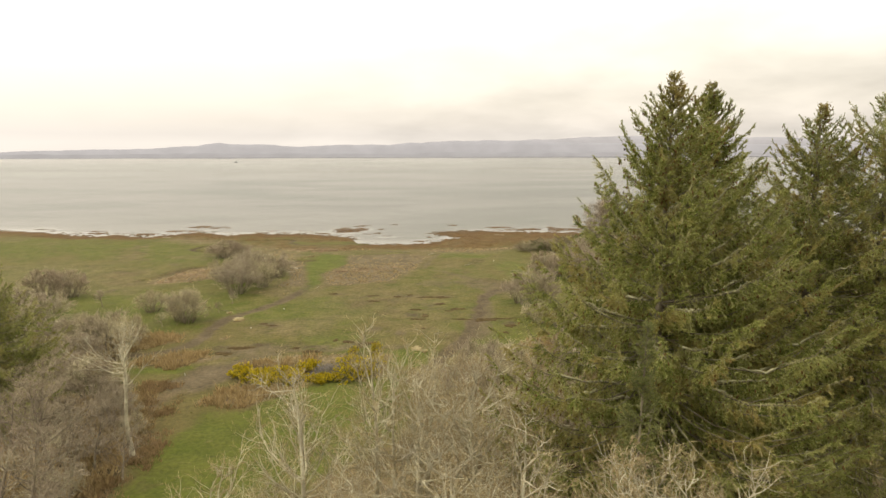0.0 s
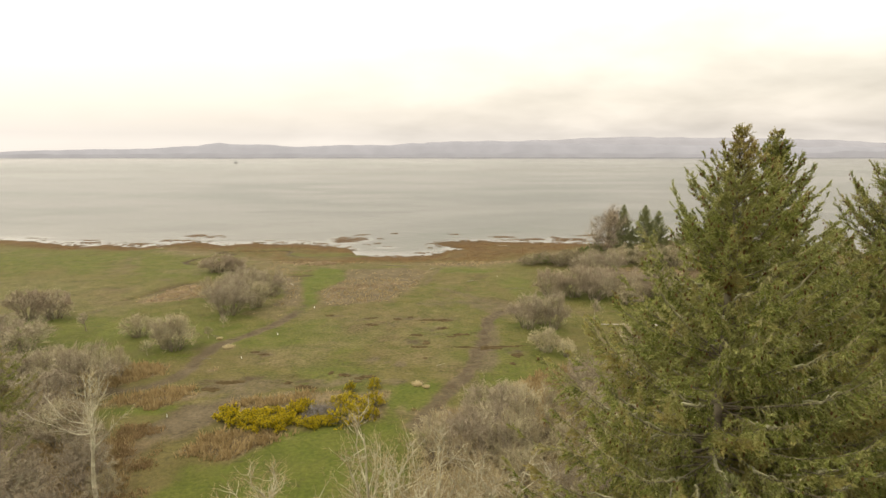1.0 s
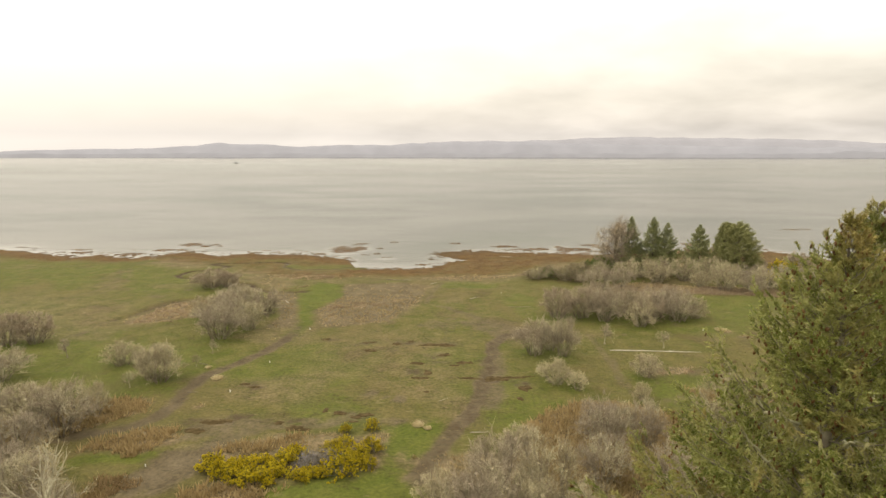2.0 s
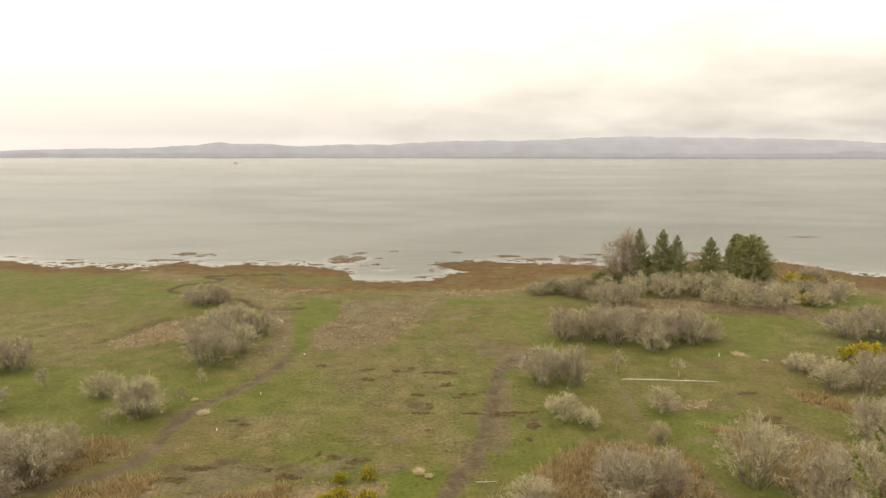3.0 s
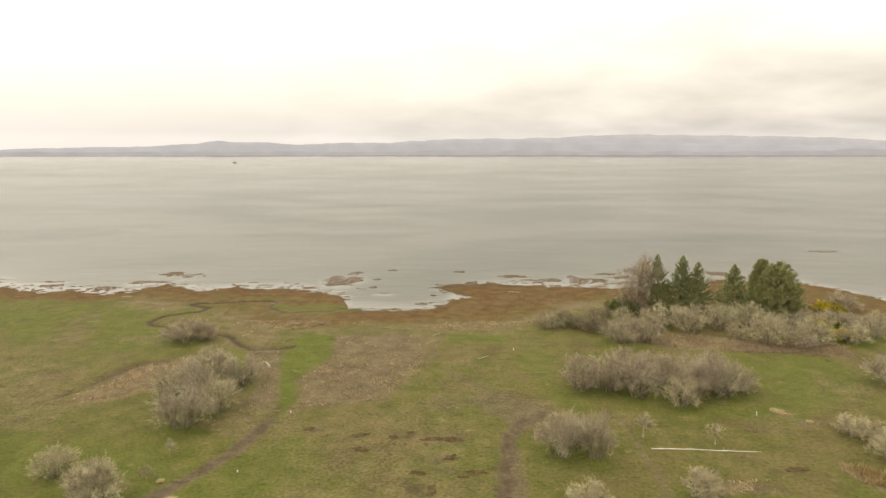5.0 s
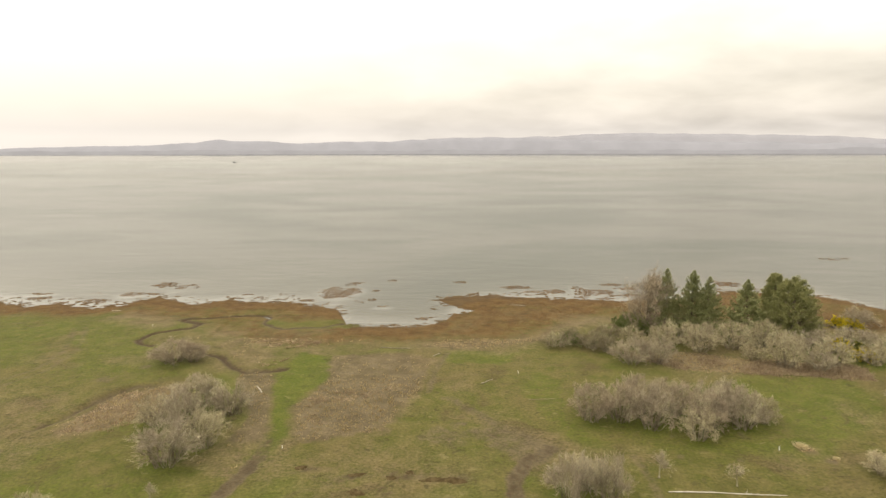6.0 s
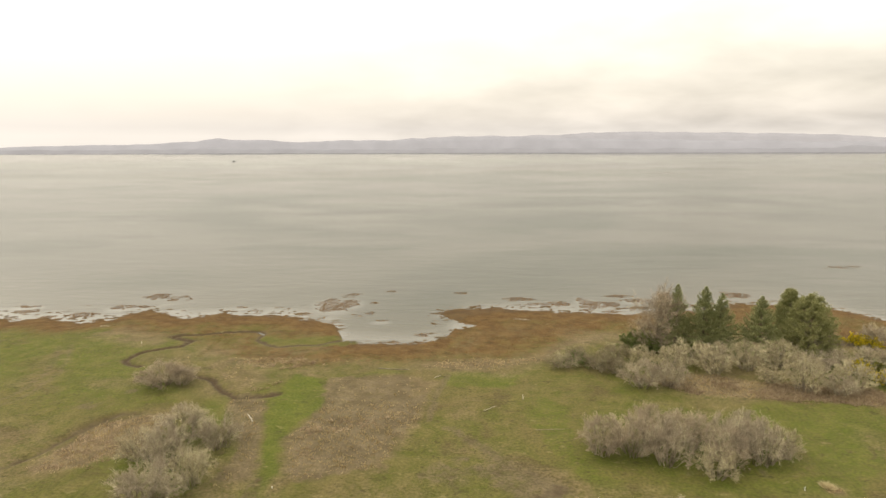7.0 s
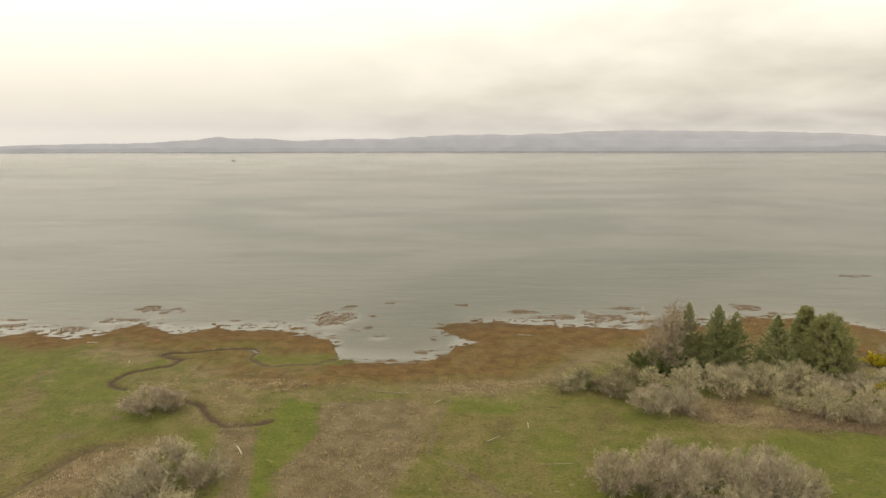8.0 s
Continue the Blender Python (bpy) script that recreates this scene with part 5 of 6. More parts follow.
L_GREY, L_PALE, L_ROSE = "leafless grey-brown willow shrub on the meadow", "leafless shrub crusted with pale lichen", "leafless shrub with purplish-brown twigs"
NEAR_KINDS = [shrub(L_GREY, 81, 6, 5, 34, 12, 13, M_shrub_twig), shrub(L_PALE, 82, 6, 5, 34, 12, 13, M_pale_twig, upright=0.35), shrub(L_GREY, 83, 6, 5, 34, 12, 13, M_shrub_twig, upright=0.65)]
FAR_KINDS = [shrub(L_GREY, 84, 7, 5, 36, 11, 13, M_shrub_twig, 1.3), shrub(L_PALE, 85, 7, 5, 36, 11, 13, M_pale_twig, 1.3, 0.3), shrub(L_ROSE, 86, 7, 5, 36, 11, 13, M_rose_twig, 1.3, 0.6),
             shrub("low dark olive-brown thicket bush", 87, 7, 5, 36, 11, 13, M_dark_twig, 1.3, 0.3)]
ALL_KINDS = NEAR_KINDS + FAR_KINDS
placed = {}


def set_shrub(kind, x, y, w, h, turn):
    """Sets one shrub of that kind, w wide and h high; the first of a kind is the built one itself."""
    bush, W0, H0 = ALL_KINDS[kind]
    sx, sz = 1.08 * w / W0, 1.04 * h / H0
    if kind in placed:
        fx, fz = placed[kind]
        copy_thing(bush, spot(x, y, ground_z(x, y), turn, sx / fx, sz / fz))
    else:
        placed[kind] = sx, sz
        bush.matrix_basis = spot(x, y, ground_z(x, y), turn, sx, sz)


shrub_turn = 0
for row in SHRUBS_WEST + SHRUBS_SOUTHWEST + SHRUBS_EDGE + SHRUBS_FORE + SHRUBS_MIDDLE + SHRUBS_CLUSTER + SHRUBS_GROVE + SHRUBS_GROVE_EAST + SHRUBS_EAST:
    shrub_turn += 137
    set_shrub(*row, shrub_turn % 360)

sapling = stand(bare_tree("small bare sapling alone in the grass", "saplings on the meadow", 91, 1.9, 0.8, 9, 3, 0.2, "sapling", fine=1, bark_mat=M_shrub_stem, twig_mat=M_shrub_twig), -33.1, 89.5)
for x, y, turn, k in ((-38.3, 77.7, 50, 0.95), (-52.3, 87.9, 140, 1.3), (-33.4, 84.8, 220, 0.8), (22.0, 95.0, 300, 1.5), (30.0, 93.4, 20, 1.2)):
    copy_thing(sapling, spot(x, y, ground_z(x, y), turn, k * 1.2, k))


# ---- gorse and evergreen bushes ----
def leafy_bush(name, label, category, group, seed, W, H, count, leaf_mat, flower_mat=None, flowers=0, leaf=(0.16, 0.05)):
    """A dense bush: stems, spiny green growth in uneven cushions, and flowers on the outer shoots."""
    rng = np.random.default_rng(seed)
    bush = thing(name, label, category, group)
    n = 34
    turn, r = rng.uniform(0, 2 * np.pi, n), np.sqrt(rng.uniform(0, 1, n))
    d = np.stack([np.cos(turn) * r * W * 0.5, np.sin(turn) * r * W * 0.5, H * np.sqrt(np.clip(1.05 - r * r, 0.1, 1)) * rng.uniform(0.6, 1.05, n)], -1)
    stem = grow(np.stack([np.cos(turn) * r * W * 0.16, np.sin(turn) * r * W * 0.16, np.full(n, -0.05)], -1), d, np.linalg.norm(d, axis=1) * 0.92, 4, rng, 0.12)
    put("stem_clump", make_mesh("stem_clump", *tubes(stem, np.tile(np.linspace(0.03, 0.008, 5), (n, 1)), 4), M_shrub_stem, True), bush)
    p, dd, s, own = branch(stem, count // n, 0.25, 1.0, 55, rng)
    ln = rng.uniform(0.18, 0.5, len(p)) * (W / 3) ** 0.5
    tw = grow(p, unit(dd + np.array([0, 0, 0.35])), ln, 2, rng, 0.25, 0.12)
    many = np.repeat(tw, 4, 0)
    sp, sd = along(many, rng.uniform(0, 1, len(many)))
    nd = unit(sd + rng.normal(0, 0.55, sd.shape))
    put("foliage", make_mesh("foliage", *leaves(sp, nd, leaf[0] * rng.uniform(0.7, 1.3, len(sp)), leaf[1] * rng.uniform(0.7, 1.3, len(sp)), rng), leaf_mat), bush)
    if flowers:
        top = np.where(s > 0.4)[0]
        pick = rng.choice(top, flowers)
        fp, fd = along(tw[pick], rng.uniform(0.3, 1.0, flowers))
        fw = unit(fd + rng.normal(0, 0.6, fd.shape))
        put("blossom", make_mesh("blossom", *leaves(fp, fw, rng.uniform(0.12, 0.2, flowers), rng.uniform(0.11, 0.17, flowers), rng), flower_mat), bush, "bright yellow flowers")["kind"] = "stuff"
    return bush


gorse_a = stand(leafy_bush("gorse_bush", "gorse bush covered in bright yellow flowers", "shrub", "gorse on the meadow", 101, 3.0, 1.4, 620, M_gorse_leaf, M_gorse_flower, 1500), -20.9, 59.2)
gorse_b = stand(leafy_bush("gorse_bush", "flowering yellow gorse bush with green gaps", "shrub", "gorse on the meadow", 102, 3.0, 1.7, 560, M_gorse_leaf, M_gorse_flower, 1000), -9.8, 58.8)
for source, x, y, turn, sx, sz in ((gorse_a, -19.4, 58.1, 71, 0.85, 0.75), (gorse_a, -18.2, 57.7, 142, 0.85, 0.7), (gorse_a, -16.6, 56.9, 213, 0.95, 0.85), (gorse_a, -15.8, 57.7, 284, 0.85, 0.8), (gorse_a, -15.2, 58.7, 355, 0.75, 0.7),
                                   (gorse_a, -15.2, 60.5, 66, 0.8, 0.85), (gorse_a, -14.4, 61.3, 137, 0.75, 0.8), (gorse_a, -17.3, 60.1, 208, 0.75, 0.6), (gorse_a, -19.1, 59.7, 279, 0.7, 0.6), (gorse_a, -17.7, 58.8, 350, 0.8, 0.75),
                                   (gorse_a, -13.3, 58.1, 61, 0.6, 0.55), (gorse_a, -12.4, 58.0, 132, 0.65, 0.6), (gorse_a, -11.6, 58.4, 203, 0.55, 0.55), (gorse_b, -9.0, 59.9, 83, 0.7, 0.8), (gorse_b, -10.2, 61.1, 166, 0.75, 0.8),
                                   (gorse_b, -8.6, 61.6, 249, 0.75, 0.75), (gorse_b, -11.3, 63.1, 332, 0.55, 0.5), (gorse_b, -7.6, 59.7, 55, 0.5, 0.8), (gorse_b, -7.6, 62.6, 138, 0.65, 0.85), (gorse_b, -10.6, 66.2, 221, 0.38, 0.6),
                                   (gorse_b, -8.1, 67.0, 304, 0.45, 0.75), (gorse_b, -10.4, 63.8, 27, 0.6, 0.55),
                                   (gorse_a, 78.2, 153.0, 40, 1.7, 1.6), (gorse_b, 80.6, 152.0, 80, 1.5, 1.3), (gorse_b, 68.5, 137.0, 130, 1.2, 1.7),
                                   (gorse_b, 70.5, 133.6, 10, 1.3, 1.4), (gorse_a, 59.7, 99.7, 210, 1.5, 2.0), (gorse_a, 62.4, 99.0, 250, 1.3, 1.7), (gorse_b, 57.6, 100.2, 330, 1.1, 1.4)):
    copy_thing(source, spot(x, y, ground_z(x, y), turn, sx, sz))
dead = stand(leafy_bush("dead_gorse", "dead grey gorse bush of bare tangled stems", "shrub", "dead gorse among the flowering", 105, 2.6, 1.2, 600, M_dead, leaf=(0.22, 0.02)), -12.9, 60.2)
copy_thing(dead, spot(-12.0, 60.7, ground_z(-12.0, 60.7), 80, 0.8, 0.9))
copy_thing(dead, spot(-10.9, 60.9, ground_z(-10.9, 60.9), 200, 0.6, 0.9))
green_a = stand(leafy_bush("evergreen_bush", "dense dark green evergreen bush", "shrub", "evergreens by the grove", 107, 5.6, 3.8, 1700, M_evergreen, leaf=(0.26, 0.12)), 34.6, 152.6)
for x, y, turn, sx, sz in ((36.8, 150.8, 150, 1.15, 1.15), (39.6, 148.4, 90, 1.1, 0.9), (43.2, 147.4, 200, 1.0, 1.0), (50.4, 144.8, 280, 0.8, 0.7), (21.4, 142.6, 30, 0.9, 0.55)):
    copy_thing(green_a, spot(x, y, ground_z(x, y), turn, sx, sz))
stand(leafy_bush("gorse_bush", "bright green gorse bush with few flowers", "shrub", "gorse by the grove", 108, 4.2, 2.0, 1100, M_gorse_leaf, M_gorse_flower, 200, (0.26, 0.1)), 72.6, 137.6)


# ---- driftwood, stakes, boat ----
def log(name, label, x, y, length, r, turn, mat, seed, stubs=0, group="driftwood on the meadow"):
    """A weathered trunk lying on the ground, thicker at its butt, with broken stubs."""
    rng = np.random.default_rng(seed)
    a = radians(turn)
    s = np.linspace(-0.5, 0.5, 14)
    xs, ys = x + np.cos(a) * s * length, y + np.sin(a) * s * length
    bend = 0.012 * length * np.sin(s * 5 + seed)
    xs, ys = xs - np.sin(a) * bend, ys + np.cos(a) * bend
    rr = 0.66 * r * (1.0 - 0.45 * (s + 0.5)) * (1 + 0.06 * rng.normal(size=14))
    zs = height(xs, ys) * 0.5 + float(np.mean(height(xs, ys))) * 0.5 + rr * 0.8
    pts = np.stack([xs, ys, zs], -1)
    rr[0] *= 0.6
    rr[-1] *= 0.15
    ob = thing(name, label, "driftwood", group)
    bole = put("trunk", make_mesh("trunk", *tubes(pts[None], rr[None], 9), mat, True), ob)
    if stubs:
        p, d, _, _ = branch(pts[None], stubs, 0.1, 0.95, 70, rng)
        d[:, 2] = np.abs(d[:, 2])
        tip = p + unit(d) * rng.uniform(1.5, 4.5, stubs)[:, None] * r
        for b, e in zip(p, tip):
            put("stub", make_mesh("stub", *spikes(b[None], e[None], np.array([r * 0.3]), 6), mat), bole)
    return ob


log("driftwood_log", "long straight bleached driftwood log lying on grass", 28.35, 91.9, 12.6, 0.125, -1.2, M_drift, 3, 6)
log("driftwood_log", "bleached driftwood pole lying on grass", -31.2, 119.6, 3.4, 0.12, 122, M_drift, 5)
log("driftwood_log", "short bleached driftwood log by a muddy patch", -31.2, 115.2, 1.3, 0.12, 12, M_drift_grey, 6)
log("driftwood_branch", "bleached forked driftwood branch on grass", 4.2, 123.2, 2.6, 0.09, 40, M_drift_grey, 7, 4)
log("driftwood_log", "thin bleached pole lying on grass", 12.3, 116.3, 4.8, 0.055, 4, M_drift_dark, 8)
log("driftwood_log", "short bleached log at the meadow's edge", -4.1, 135.6, 2.0, 0.12, 50, M_drift_grey, 9)
log("driftwood_log", "bleached log beside a creek", -64.6, 153.2, 1.9, 0.12, 118, M_drift_grey, 10)
log("driftwood_log", "dark wet log across sedge", -12.0, 139.2, 5.6, 0.13, -4, M_drift_dark, 11)
log("driftwood_branch", "pale broken branch beside a footpath", 2.6, 66.6, 1.9, 0.08, 5, M_drift_grey, 12, 4)
log("driftwood_branch", "pale stick lying on grass", -1.1, 74.6, 1.5, 0.05, 38, M_drift_grey, 13)
log("driftwood_branch", "pale snag of driftwood near a muddy hollow", 36.8, 75.2, 1.8, 0.08, 20, M_drift_grey, 14, 5)
log("driftwood_log", "pale log aground on sedge by the water", 14.5, 172.0, 3.6, 0.14, -8, M_drift_grey, 15)
log("driftwood_log", "dark log awash off the shore", -64.4, 203.6, 4.2, 0.12, 4, M_drift_dark, 16, 2)
log("driftwood_log", "pale log aground on sedge", -78.9, 165.0, 2.2, 0.13, 2, M_drift_grey, 17)
log("driftwood_log", "bleached log lying in the meadow", 9.6, 127.4, 2.2, 0.08, 85, M_drift_grey, 18)
log("driftwood_branch", "bleached branch on meadow grass", -32.8, 85.6, 1.5, 0.07, 160, M_drift_dark, 19, 4)
log("driftwood_log", "flat weathered log beside a footpath", -30.2, 76.4, 1.3, 0.09, 3, M_drift_dark, 20)


def stake(x, y, h, label="short white-painted marker stake in the grass"):
    """A square stake with a bevelled head, driven into the ground."""
    ob = thing("marker_stake", label, "stake", "white stakes on the meadow")
    bm = bmesh.new()
    bmesh.ops.create_cube(bm, size=1.0)
    bmesh.ops.scale(bm, vec=(0.055, 0.055, h), verts=bm.verts)
    bmesh.ops.translate(bm, vec=(0, 0, h / 2 - 0.05), verts=bm.verts)
    bmesh.ops.bevel(bm, geom=[e for e in bm.edges], offset=0.02, segments=1, affect="EDGES")
    part("post", bm, M_white, ob)
    bm = bmesh.new()
    bmesh.ops.create_cone(bm, cap_ends=True, segments=4, radius1=0.05, radius2=0.015, depth=0.08)
    bmesh.ops.rotate(bm, cent=(0, 0, 0), matrix=Matrix.Rotation(radians(45), 3, "Z"), verts=bm.verts)
    bmesh.ops.translate(bm, vec=(0, 0, h), verts=bm.verts)
    part("cap", bm, M_white, ob)
    ob.matrix_basis = spot(x, y, ground_z(x, y), x * 31 % 90)


for x, y, h in ((-25.9, 76.5, 0.24), (-24.2, 86.2, 0.28), (-22.45, 101.2, 0.28), (38.8, 101.3, 0.5), (-27.2, 59.6, 0.22)):
    stake(x, y, h)

# a fishing boat far out on the bay
boat = thing("fishing_boat", "small fishing boat with a mast far out on the bay", "boat")
bm = bmesh.new()
outline = [(-7, 0.0), (-6.6, 1.9), (0, 2.2), (4, 1.6), (7.4, 0.0), (4, -1.6), (0, -2.2), (-6.6, -1.9)]
low_ring = [bm.verts.new((x * 0.9, y * 0.75, -0.4)) for x, y in outline]
top_ring = [bm.verts.new((x, y, 1.3 + 0.012 * max(x, 0) ** 2)) for x, y in outline]
for i in range(len(outline)):
    bm.faces.new((low_ring[i], low_ring[(i + 1) % 8], top_ring[(i + 1) % 8], top_ring[i]))
bm.faces.new(top_ring)
part("hull", bm, M_hull, boat)
bm = bmesh.new()
bmesh.ops.create_cube(bm, size=1.0)
bmesh.ops.scale(bm, vec=(3.4, 2.6, 2.3), verts=bm.verts)
bmesh.ops.translate(bm, vec=(1.6, 0, 2.4), verts=bm.verts)
bmesh.ops.bevel(bm, geom=[e for e in bm.edges], offset=0.2, segments=2, affect="EDGES")
part("wheelhouse", bm, M_hull, boat, "dark wheelhouse")
bm = bmesh.new()
bmesh.ops.create_cone(bm, cap_ends=True, segments=8, radius1=0.22, radius2=0.12, depth=7)
bmesh.ops.translate(bm, vec=(-1.2, 0, 4.6), verts=bm.verts)
part("mast", bm, M_hull, boat)
boat.matrix_basis = spot(-625, 1750, WATER, 170)


# ---- grass tussocks: uncountable, one object a kind ----
def tussocks(name, label, mat, seed, region, count, keep, tall, wide, per):
    """Grass clumps scattered over the part of region where keep(x, y) says so."""
    rng = np.random.default_rng(seed)
    x = rng.uniform(region[0], region[1], count)
    y = rng.uniform(region[2], region[3], count)
    ok = rng.uniform(size=count) < keep(x, y)
    x, y = x[ok], y[ok]
    z = height(x, y)
    n = len(x) * per
    bx, by, bz = (np.repeat(v, per) for v in (x, y, z))
    spread_r = wide * rng.uniform(0.1, 0.6, n)
    turn = rng.uniform(0, 2 * np.pi, n)
    base = np.stack([bx + np.cos(turn) * spread_r, by + np.sin(turn) * spread_r, bz - 0.02], -1)
    way = unit(np.stack([np.cos(turn) * rng.uniform(0.1, 0.9, n), np.sin(turn) * rng.uniform(0.1, 0.9, n), np.ones(n)], -1))
    ln = np.repeat(tall * rng.uniform(0.5, 1.3, len(x)), per) * rng.uniform(0.6, 1.2, n)
    return tagged(new(name, make_mesh(name, *blades(base, way, ln, ln * 0.2 + 0.04, rng), mat)), label, "grass", kind="stuff")


tussocks("dry_grass", "straw-coloured dry grass in rough patches", M_grass_dry, 201, (-60, 66, 40, 145), 42000, lambda x, y: 0.85 * soft(cover(x, y)[1], 0.45, 0.9) * (1 - 0.9 * in_area(x, y, [(-30, 126), (-3, 124), (-3, 142), (-22, 141)], 2)), 0.30, 0.4, 5)
tussocks("sedge", "rusty brown sedge along the shore", M_grass_rust, 202, (-120, 110, 132, 188), 42000, lambda x, y: 0.8 * soft(cover(x, y)[3], 0.4, 0.9) * (height(x, y) > WATER + 0.06), 0.14, 0.4, 4)
tussocks("meadow_grass", "green meadow grass in low tufts", M_grass_green, 203, (-50, 50, 30, 110), 26000, lambda x, y: 0.5 * (1 - cover(x, y)[2]) * (1 - cover(x, y)[1]) * (1 - soft(cover(x, y)[0], 0.3, 0.7)), 0.13, 0.4, 4)

TALL = [[(-48, 62), (-48, 70), (-40, 74.5), (-34, 73.4), (-33, 70.6), (-35.6, 68.8), (-38, 65.4)], [(-35, 62.3), (-32, 66.2), (-28.5, 67), (-26.6, 65), (-28.5, 61.5)],
        [(-23, 51.5), (-21.5, 56.5), (-18.4, 57.3), (-14.7, 56.8), (-17.7, 51)], [(5, 58), (8, 69), (11, 72.4), (14, 74), (20, 74), (22.6, 71.5), (22, 66), (22, 56), (18, 46), (3, 45)],
        [(41.8, 89.3), (42, 85.6), (45.8, 82.6), (50, 82), (47, 85)], [(-22, 61.2), (-20, 64.2), (-14, 65.6), (-15, 64.4), (-20, 62)],
        [(28, 78), (33, 76), (44, 68), (50, 60), (40, 55), (30, 60)], [(-60, 55), (-28, 54), (-24.6, 47), (-23, 37), (-30, 34), (-60, 40)]]


def in_tall(x, y):
    share = np.zeros(x.shape)
    for ring in TALL:
        share = np.maximum(share, in_area(x + vnoise(x, y, 3, 91), y + vnoise(x, y, 3, 92), ring, 0.6))
    return share


tussocks("tall_grass", "rough stands of tall brown grass and dead bracken", M_grass_tall, 204, (-62, 70, 34, 137), 125000, lambda x, y: 0.95 * in_tall(x, y), 0.62, 0.6, 6)

BRACKEN = [[(-30, 57), (-27.4, 57.6), (-24.6, 53), (-22.8, 49), (-21.6, 41), (-22, 36), (-24.4, 36), (-24.8, 44), (-26, 50), (-30, 53)]]


def in_bracken(x, y):
    return in_area(x + vnoise(x, y, 3, 97), y + vnoise(x, y, 3, 98), BRACKEN[0], 0.6) * soft(vnoise(x, y, 2.4, 99), -0.5, 0.1)


tussocks("dead_bracken", "rust-brown dead bracken at the edge of the scrub", M_bracken, 207, (-32, -19, 34, 60), 9000, lambda x, y: 0.85 * in_bracken(x, y), 0.36, 0.6, 6)

M_scrub = leafy("low_brown_scrub", (0.18, 0.128, 0.080), (0.275, 0.205, 0.132), (0.37, 0.29, 0.19))
SCRUB = [(29, 135.5), (36, 129), (50, 126), (66, 124.4), (69, 130), (54, 132.5), (42, 137)]
tussocks("low_scrub", "low mauve-brown leafless scrub before the thicket", M_scrub, 209, (26, 71, 122, 139), 9000, lambda x, y: 0.95 * in_area(x + vnoise(x, y, 3, 100), y + vnoise(x, y, 3, 101), SCRUB, 0.8) * soft(vnoise(x, y, 4, 102), -0.6, 0.2), 0.42, 0.6, 6)

STALKS = [[(-53.6, 105.4), (-53.1, 109.3), (-52.9, 114.9), (-51.4, 117.8), (-49.2, 119.4), (-44.3, 110.1), (-46.9, 105.3), (-51.7, 104.7)], [(-23.2, 115.3), (-18, 119.1), (-13.3, 121.1), (-10.1, 120.8), (-10.4, 118.3), (-15.9, 114.6), (-21.5, 113.2)],
          [(-23.7, 110.1), (-18.6, 110.8), (-16.3, 108.8), (-19, 107.7), (-23.2, 109)], [(-35, 130.5), (-30, 133), (-29.8, 131), (-34, 128.6)], [(23.2, 83.6), (31.5, 83.2), (31.6, 85.4), (24.5, 86.2)],
          [(-41, 143), (-30, 146), (-24, 141), (-33, 138.6)], [(46, 129.4), (52, 127.4), (66, 125.6), (66, 128.6), (52, 130.4)]]


def on_stalks(x, y):
    share = np.zeros(x.shape)
    for ring in STALKS:
        share = np.maximum(share, in_area(x + vnoise(x, y, 3, 93), y + vnoise(x, y, 3, 94), ring, 0.7))
    return share * soft(vnoise(x, y, 1.3, 95, 2), -0.5, 0.3)


tussocks("dead_stalks", "bleached tan clumps of flattened dead stalks", M_debris, 205, (-58, 68, 80, 150), 90000, lambda x, y: 0.9 * on_stalks(x, y), 0.26, 0.6, 6)


# ---- weed and sedge clods awash off the shore: small ragged flakes ----
def weed_share(x, y):
    share = np.zeros(x.shape)
    for cx, cy, rx, ry in ISLES + ISLES_EAST:
        share = np.maximum(share, 1.5 * blob(x, y, cx, cy, rx * 1.1, ry * 1.1))
    for cx, cy, rx, ry in ISLES_FAINT:
        share = np.maximum(share, 0.55 * blob(x, y, cx, cy, rx, ry))
    rim = (WATER - height(x, y)) / 0.035
    share = np.maximum(share, 0.62 * np.exp(-np.clip(rim, 0, 50) / 1.8))
    return soft(share + 0.6 * vnoise(x * 0.55, y, 1.3, 96, 3) * np.clip(share * 2.2, 0, 1), 0.26, 0.66)


rng = np.random.default_rng(206)
flakes = []
for x0, x1, y0, y1, count in ((-118, 100, 154, 206, 200000), (115, 142, 228, 242, 4000)):
    wx, wy = rng.uniform(x0, x1, count), rng.uniform(y0, y1, count)
    ok = (rng.uniform(size=count) < weed_share(wx, wy)) & (height(wx, wy) < WATER + 0.03)
    flakes.append(np.stack([wx[ok], wy[ok]], -1))
flakes = np.concatenate(flakes)
n = len(flakes)
a = np.arange(5) * 2 * np.pi / 5 + rng.uniform(0, 6, (n, 1))
r = rng.uniform(0.08, 0.34, (n, 1)) * rng.uniform(0.5, 1.2, (n, 5))
ring = np.stack([flakes[:, :1] + r * np.cos(a) * 1.5, flakes[:, 1:] + r * np.sin(a) * 0.8, np.full((n, 5), WATER - 0.03)], -1)
peak = np.stack([flakes[:, 0], flakes[:, 1], WATER + rng.uniform(0.02, 0.08, n)], -1)
verts = np.concatenate([ring, peak[:, None]], 1).reshape(-1, 3)
i = np.arange(n)[:, None] * 6
faces = np.stack([i + np.arange(5), i + (np.arange(5) + 1) % 5, i + 5 + 0 * np.arange(5)], -1).reshape(-1, 3)
tagged(new("shore_weed", make_mesh("shore_weed", verts, faces, M_weed)), "rusty weed and sedge clods awash in shallow water", "weed", kind="stuff")


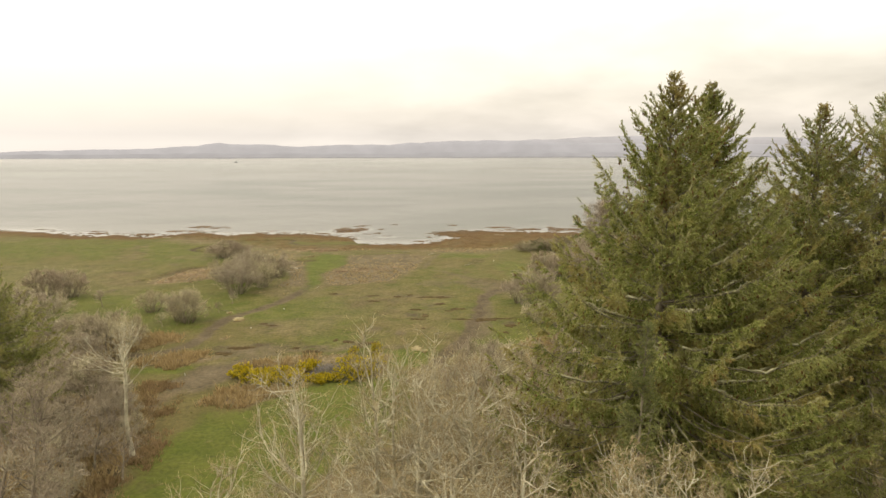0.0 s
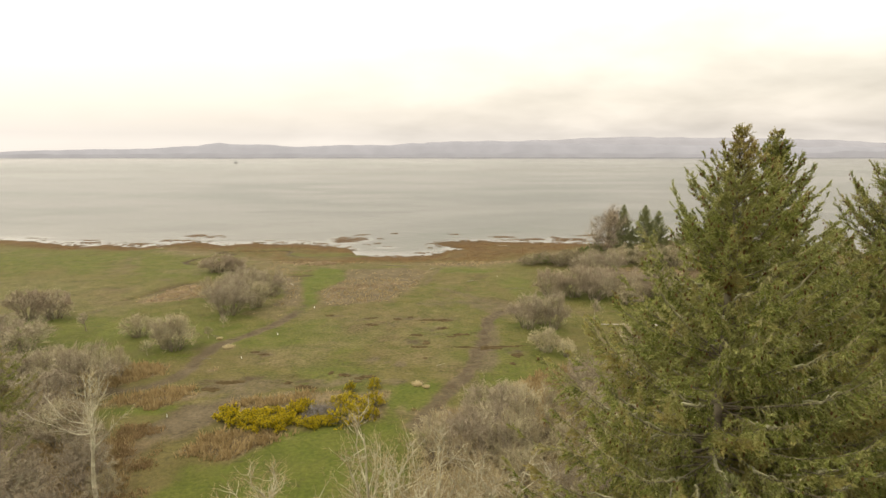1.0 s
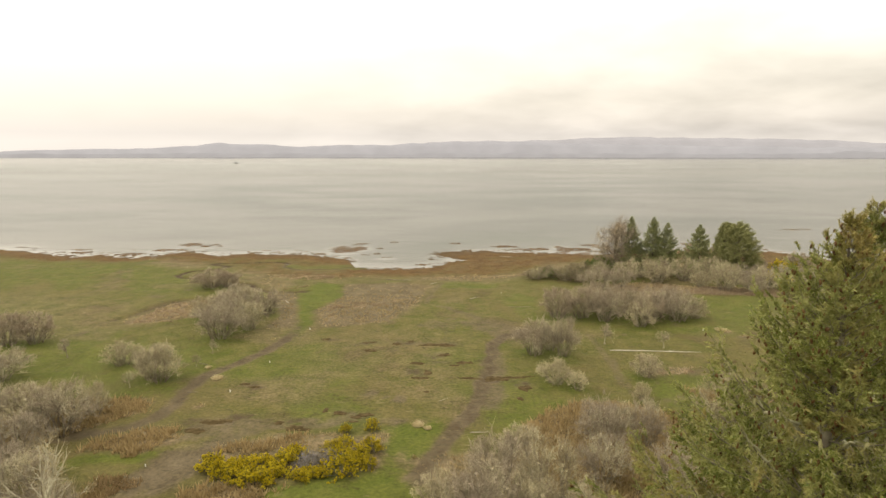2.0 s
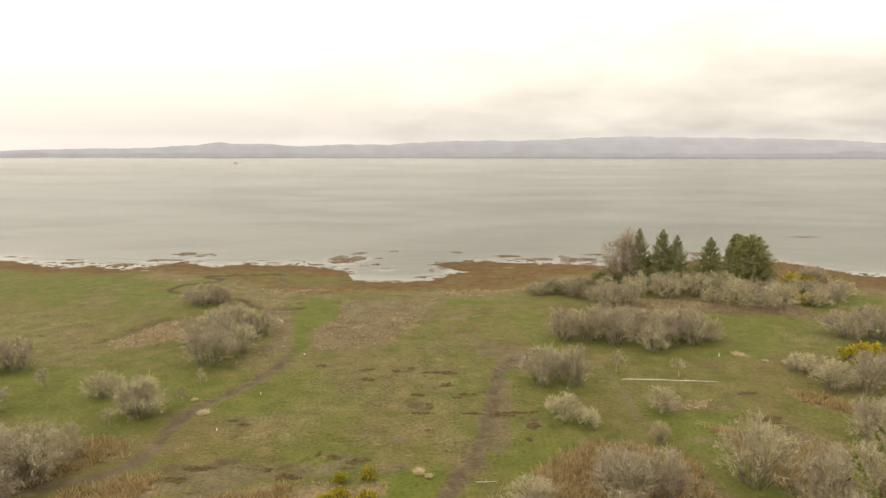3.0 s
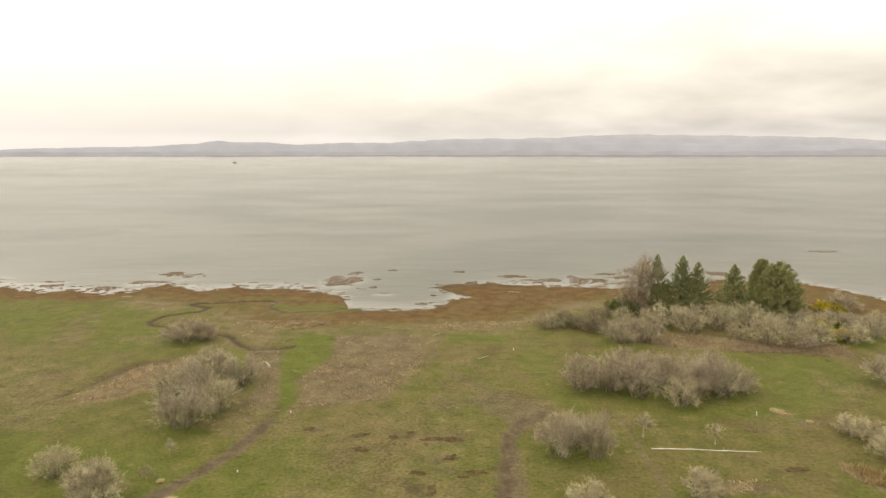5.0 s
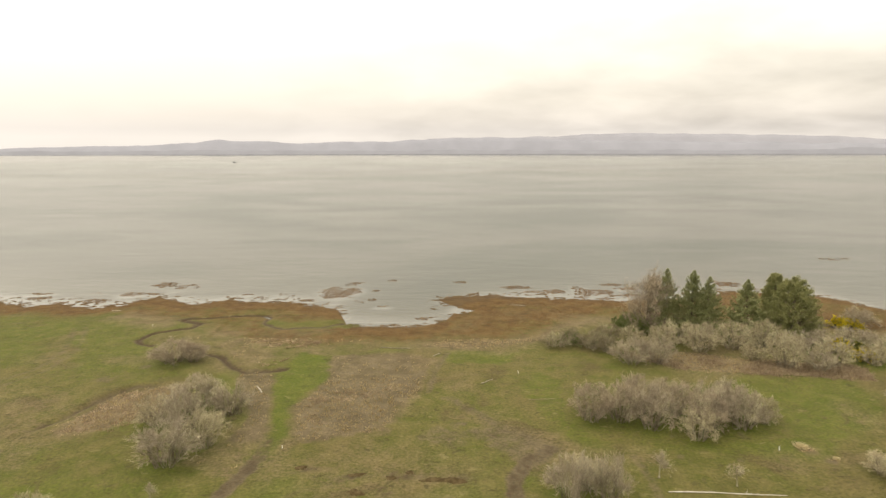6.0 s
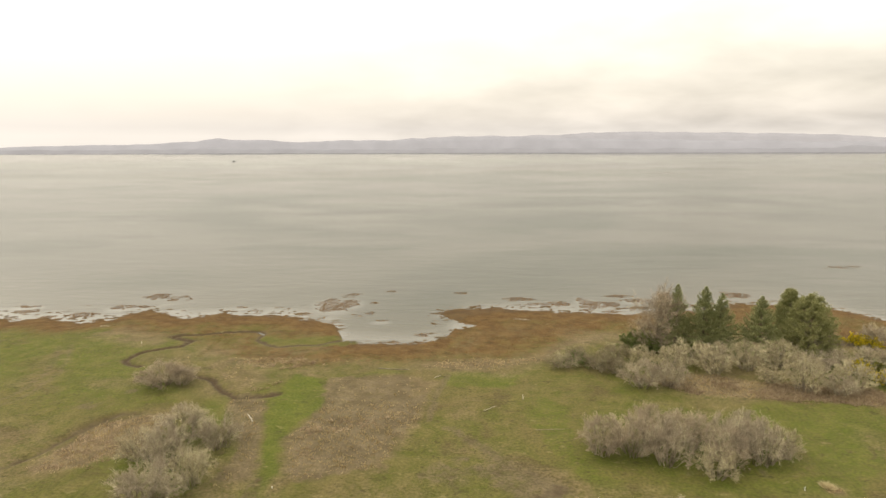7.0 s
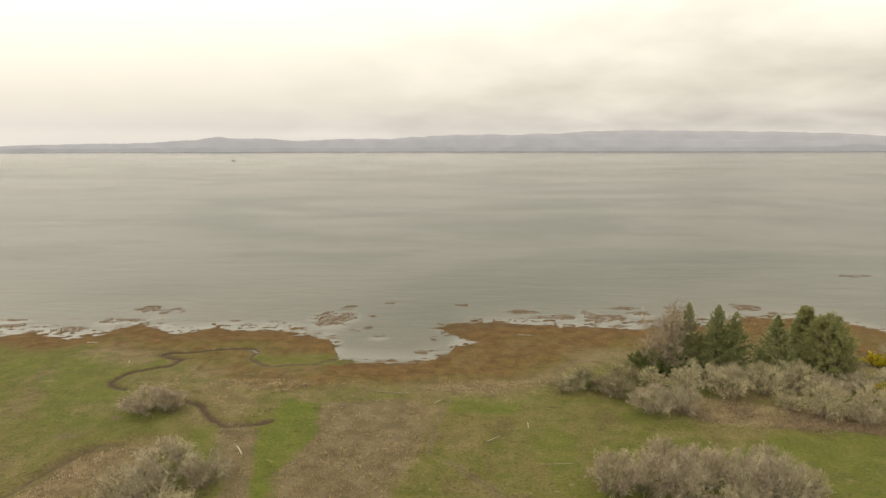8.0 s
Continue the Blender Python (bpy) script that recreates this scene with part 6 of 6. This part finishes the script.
# ---- bare wet scars where the turf has broken: ragged flakes of mud with a low lip of torn sod ----
TORN_NORTH = [(-19.0, 96.5, 0.6, 0.5), (-12.2, 95.0, 0.9, 0.4), (-11.7, 91.5, 0.9, 0.6), (-8.2, 94.4, 0.6, 0.4), (-6.2, 95.6, 0.4, 0.4), (-2.4, 94.1, 2.2, 0.6), (-1.2, 89.7, 0.9, 0.6), (-4.7, 86.4, 0.8, 0.5),
              (0.2, 85.6, 0.6, 0.3), (1.6, 86.6, 1.1, 0.4), (-3.2, 83.0, 0.4, 1.0), (-4.1, 81.0, 1.0, 0.3), (-3.1, 76.9, 0.3, 0.3), (5.4, 81.2, 1.2, 0.8), (7.0, 81.5, 2.0, 0.3), (2.1, 81.1, 1.6, 0.2), (8.5, 78.0, 0.7, 0.8)]
TORN_SOUTH = [(7.6, 75.0, 0.4, 0.4), (-12.1, 70.7, 0.6, 0.5), (-13.7, 71.4, 0.3, 0.5), (-10.3, 69.8, 0.5, 0.3), (-10.4, 68.7, 0.6, 0.2), (-9.3, 70.4, 0.8, 0.5), (-25.8, 66.5, 1.0, 0.6), (-24.9, 68.6, 1.3, 0.5), (-23.6, 68.8, 0.8, 0.4),
              (-25.0, 78.9, 0.6, 0.3), (-23.6, 77.9, 0.7, 0.3), (35.4, 80.6, 1.6, 0.7), (36.2, 79.2, 0.9, 0.4), (36.3, 87.9, 1.4, 0.4), (-16.1, 67.2, 1.0, 0.5), (-17.8, 68.2, 0.5, 0.4), (-15.0, 66.9, 0.8, 0.3)]
K = Mat("wet_torn_mud", 1.0, 0.05)
K.colour(K.mix(K.span(K.noise(1.6, 5, 0.6), 0.4, 0.62), (0.046, 0.032, 0.014), (0.085, 0.062, 0.030)))
K.bump(K.noise(6, 4), 0.6, 0.05)
rng = np.random.default_rng(208)
bits = []
for cx, cy, rx, ry in TORN_NORTH + TORN_SOUTH:
    for piece in range(5):
        px, py = cx + rng.uniform(-0.75, 0.75) * rx * (piece > 0), cy + rng.uniform(-0.6, 0.6) * ry * (piece > 0)
        size = 0.85 if piece == 0 else rng.uniform(0.25, 0.6)
        a = np.arange(22) * 2 * np.pi / 22
        wob = 1 + 0.35 * np.sin(a * 2 + rng.uniform(0, 6)) * rng.uniform(0.3, 1) + 0.22 * np.sin(a * 5 + rng.uniform(0, 6)) + rng.normal(0, 0.10, 22)
        rings = []
        for share, lift in ((0.02, 0.035), (0.6, 0.04), (0.9, 0.05), (1.0, -0.06)):
            qx, qy = px + np.cos(a) * wob * rx * size * share * 1.1, py + np.sin(a) * wob * ry * size * share * 1.1
            rings.append(np.stack([qx, qy, height(qx, qy) + lift], -1))
        i = np.arange(88).reshape(4, 22)
        j = np.roll(i, -1, 1)
        bits.append((np.stack(rings).reshape(-1, 3), np.stack([i[:-1], i[1:], j[1:], j[:-1]], -1).reshape(-1, 4)))
tagged(new("torn_turf", make_mesh("torn_turf", *join_geo(bits), K.m, True)), "dark wet mud where the turf is torn open", "mud", kind="stuff")


# ---- bleached tussocks that stand alone in the short grass ----
def lone_tussock(x, y, wide, tall, seed):
    rng = np.random.default_rng(seed)
    ob = thing("grass_tussock", "bleached straw-coloured grass tussock in short turf", "grass", "lone tussocks on the meadow")
    n = 420
    turn, r = rng.uniform(0, 2 * np.pi, n), np.sqrt(rng.uniform(0, 1, n))
    base = np.stack([np.cos(turn) * r * wide * 0.42, np.sin(turn) * r * wide * 0.42, np.full(n, -0.03)], -1)
    way = unit(np.stack([np.cos(turn) * r * 1.3, np.sin(turn) * r * 1.3, np.ones(n)], -1) + rng.normal(0, 0.2, (n, 3)))
    put("blades", make_mesh("blades", *blades(base, way, tall * rng.uniform(0.5, 1.2, n), rng.uniform(0.03, 0.07, n), rng), M_tussock), ob)
    ob.matrix_basis = spot(x, y, ground_z(x, y))


for i, (x, y, wide, tall) in enumerate(((-29.0, 80.6, 1.25, 0.5), (42.0, 102.3, 1.7, 0.5), (-3.6, 68.1, 0.9, 0.5), (-2.6, 67.4, 0.6, 0.35), (44.6, 99.4, 0.7, 0.35), (-31.6, 84.2, 0.55, 0.35))):
    lone_tussock(x, y, wide, tall, 300 + i)
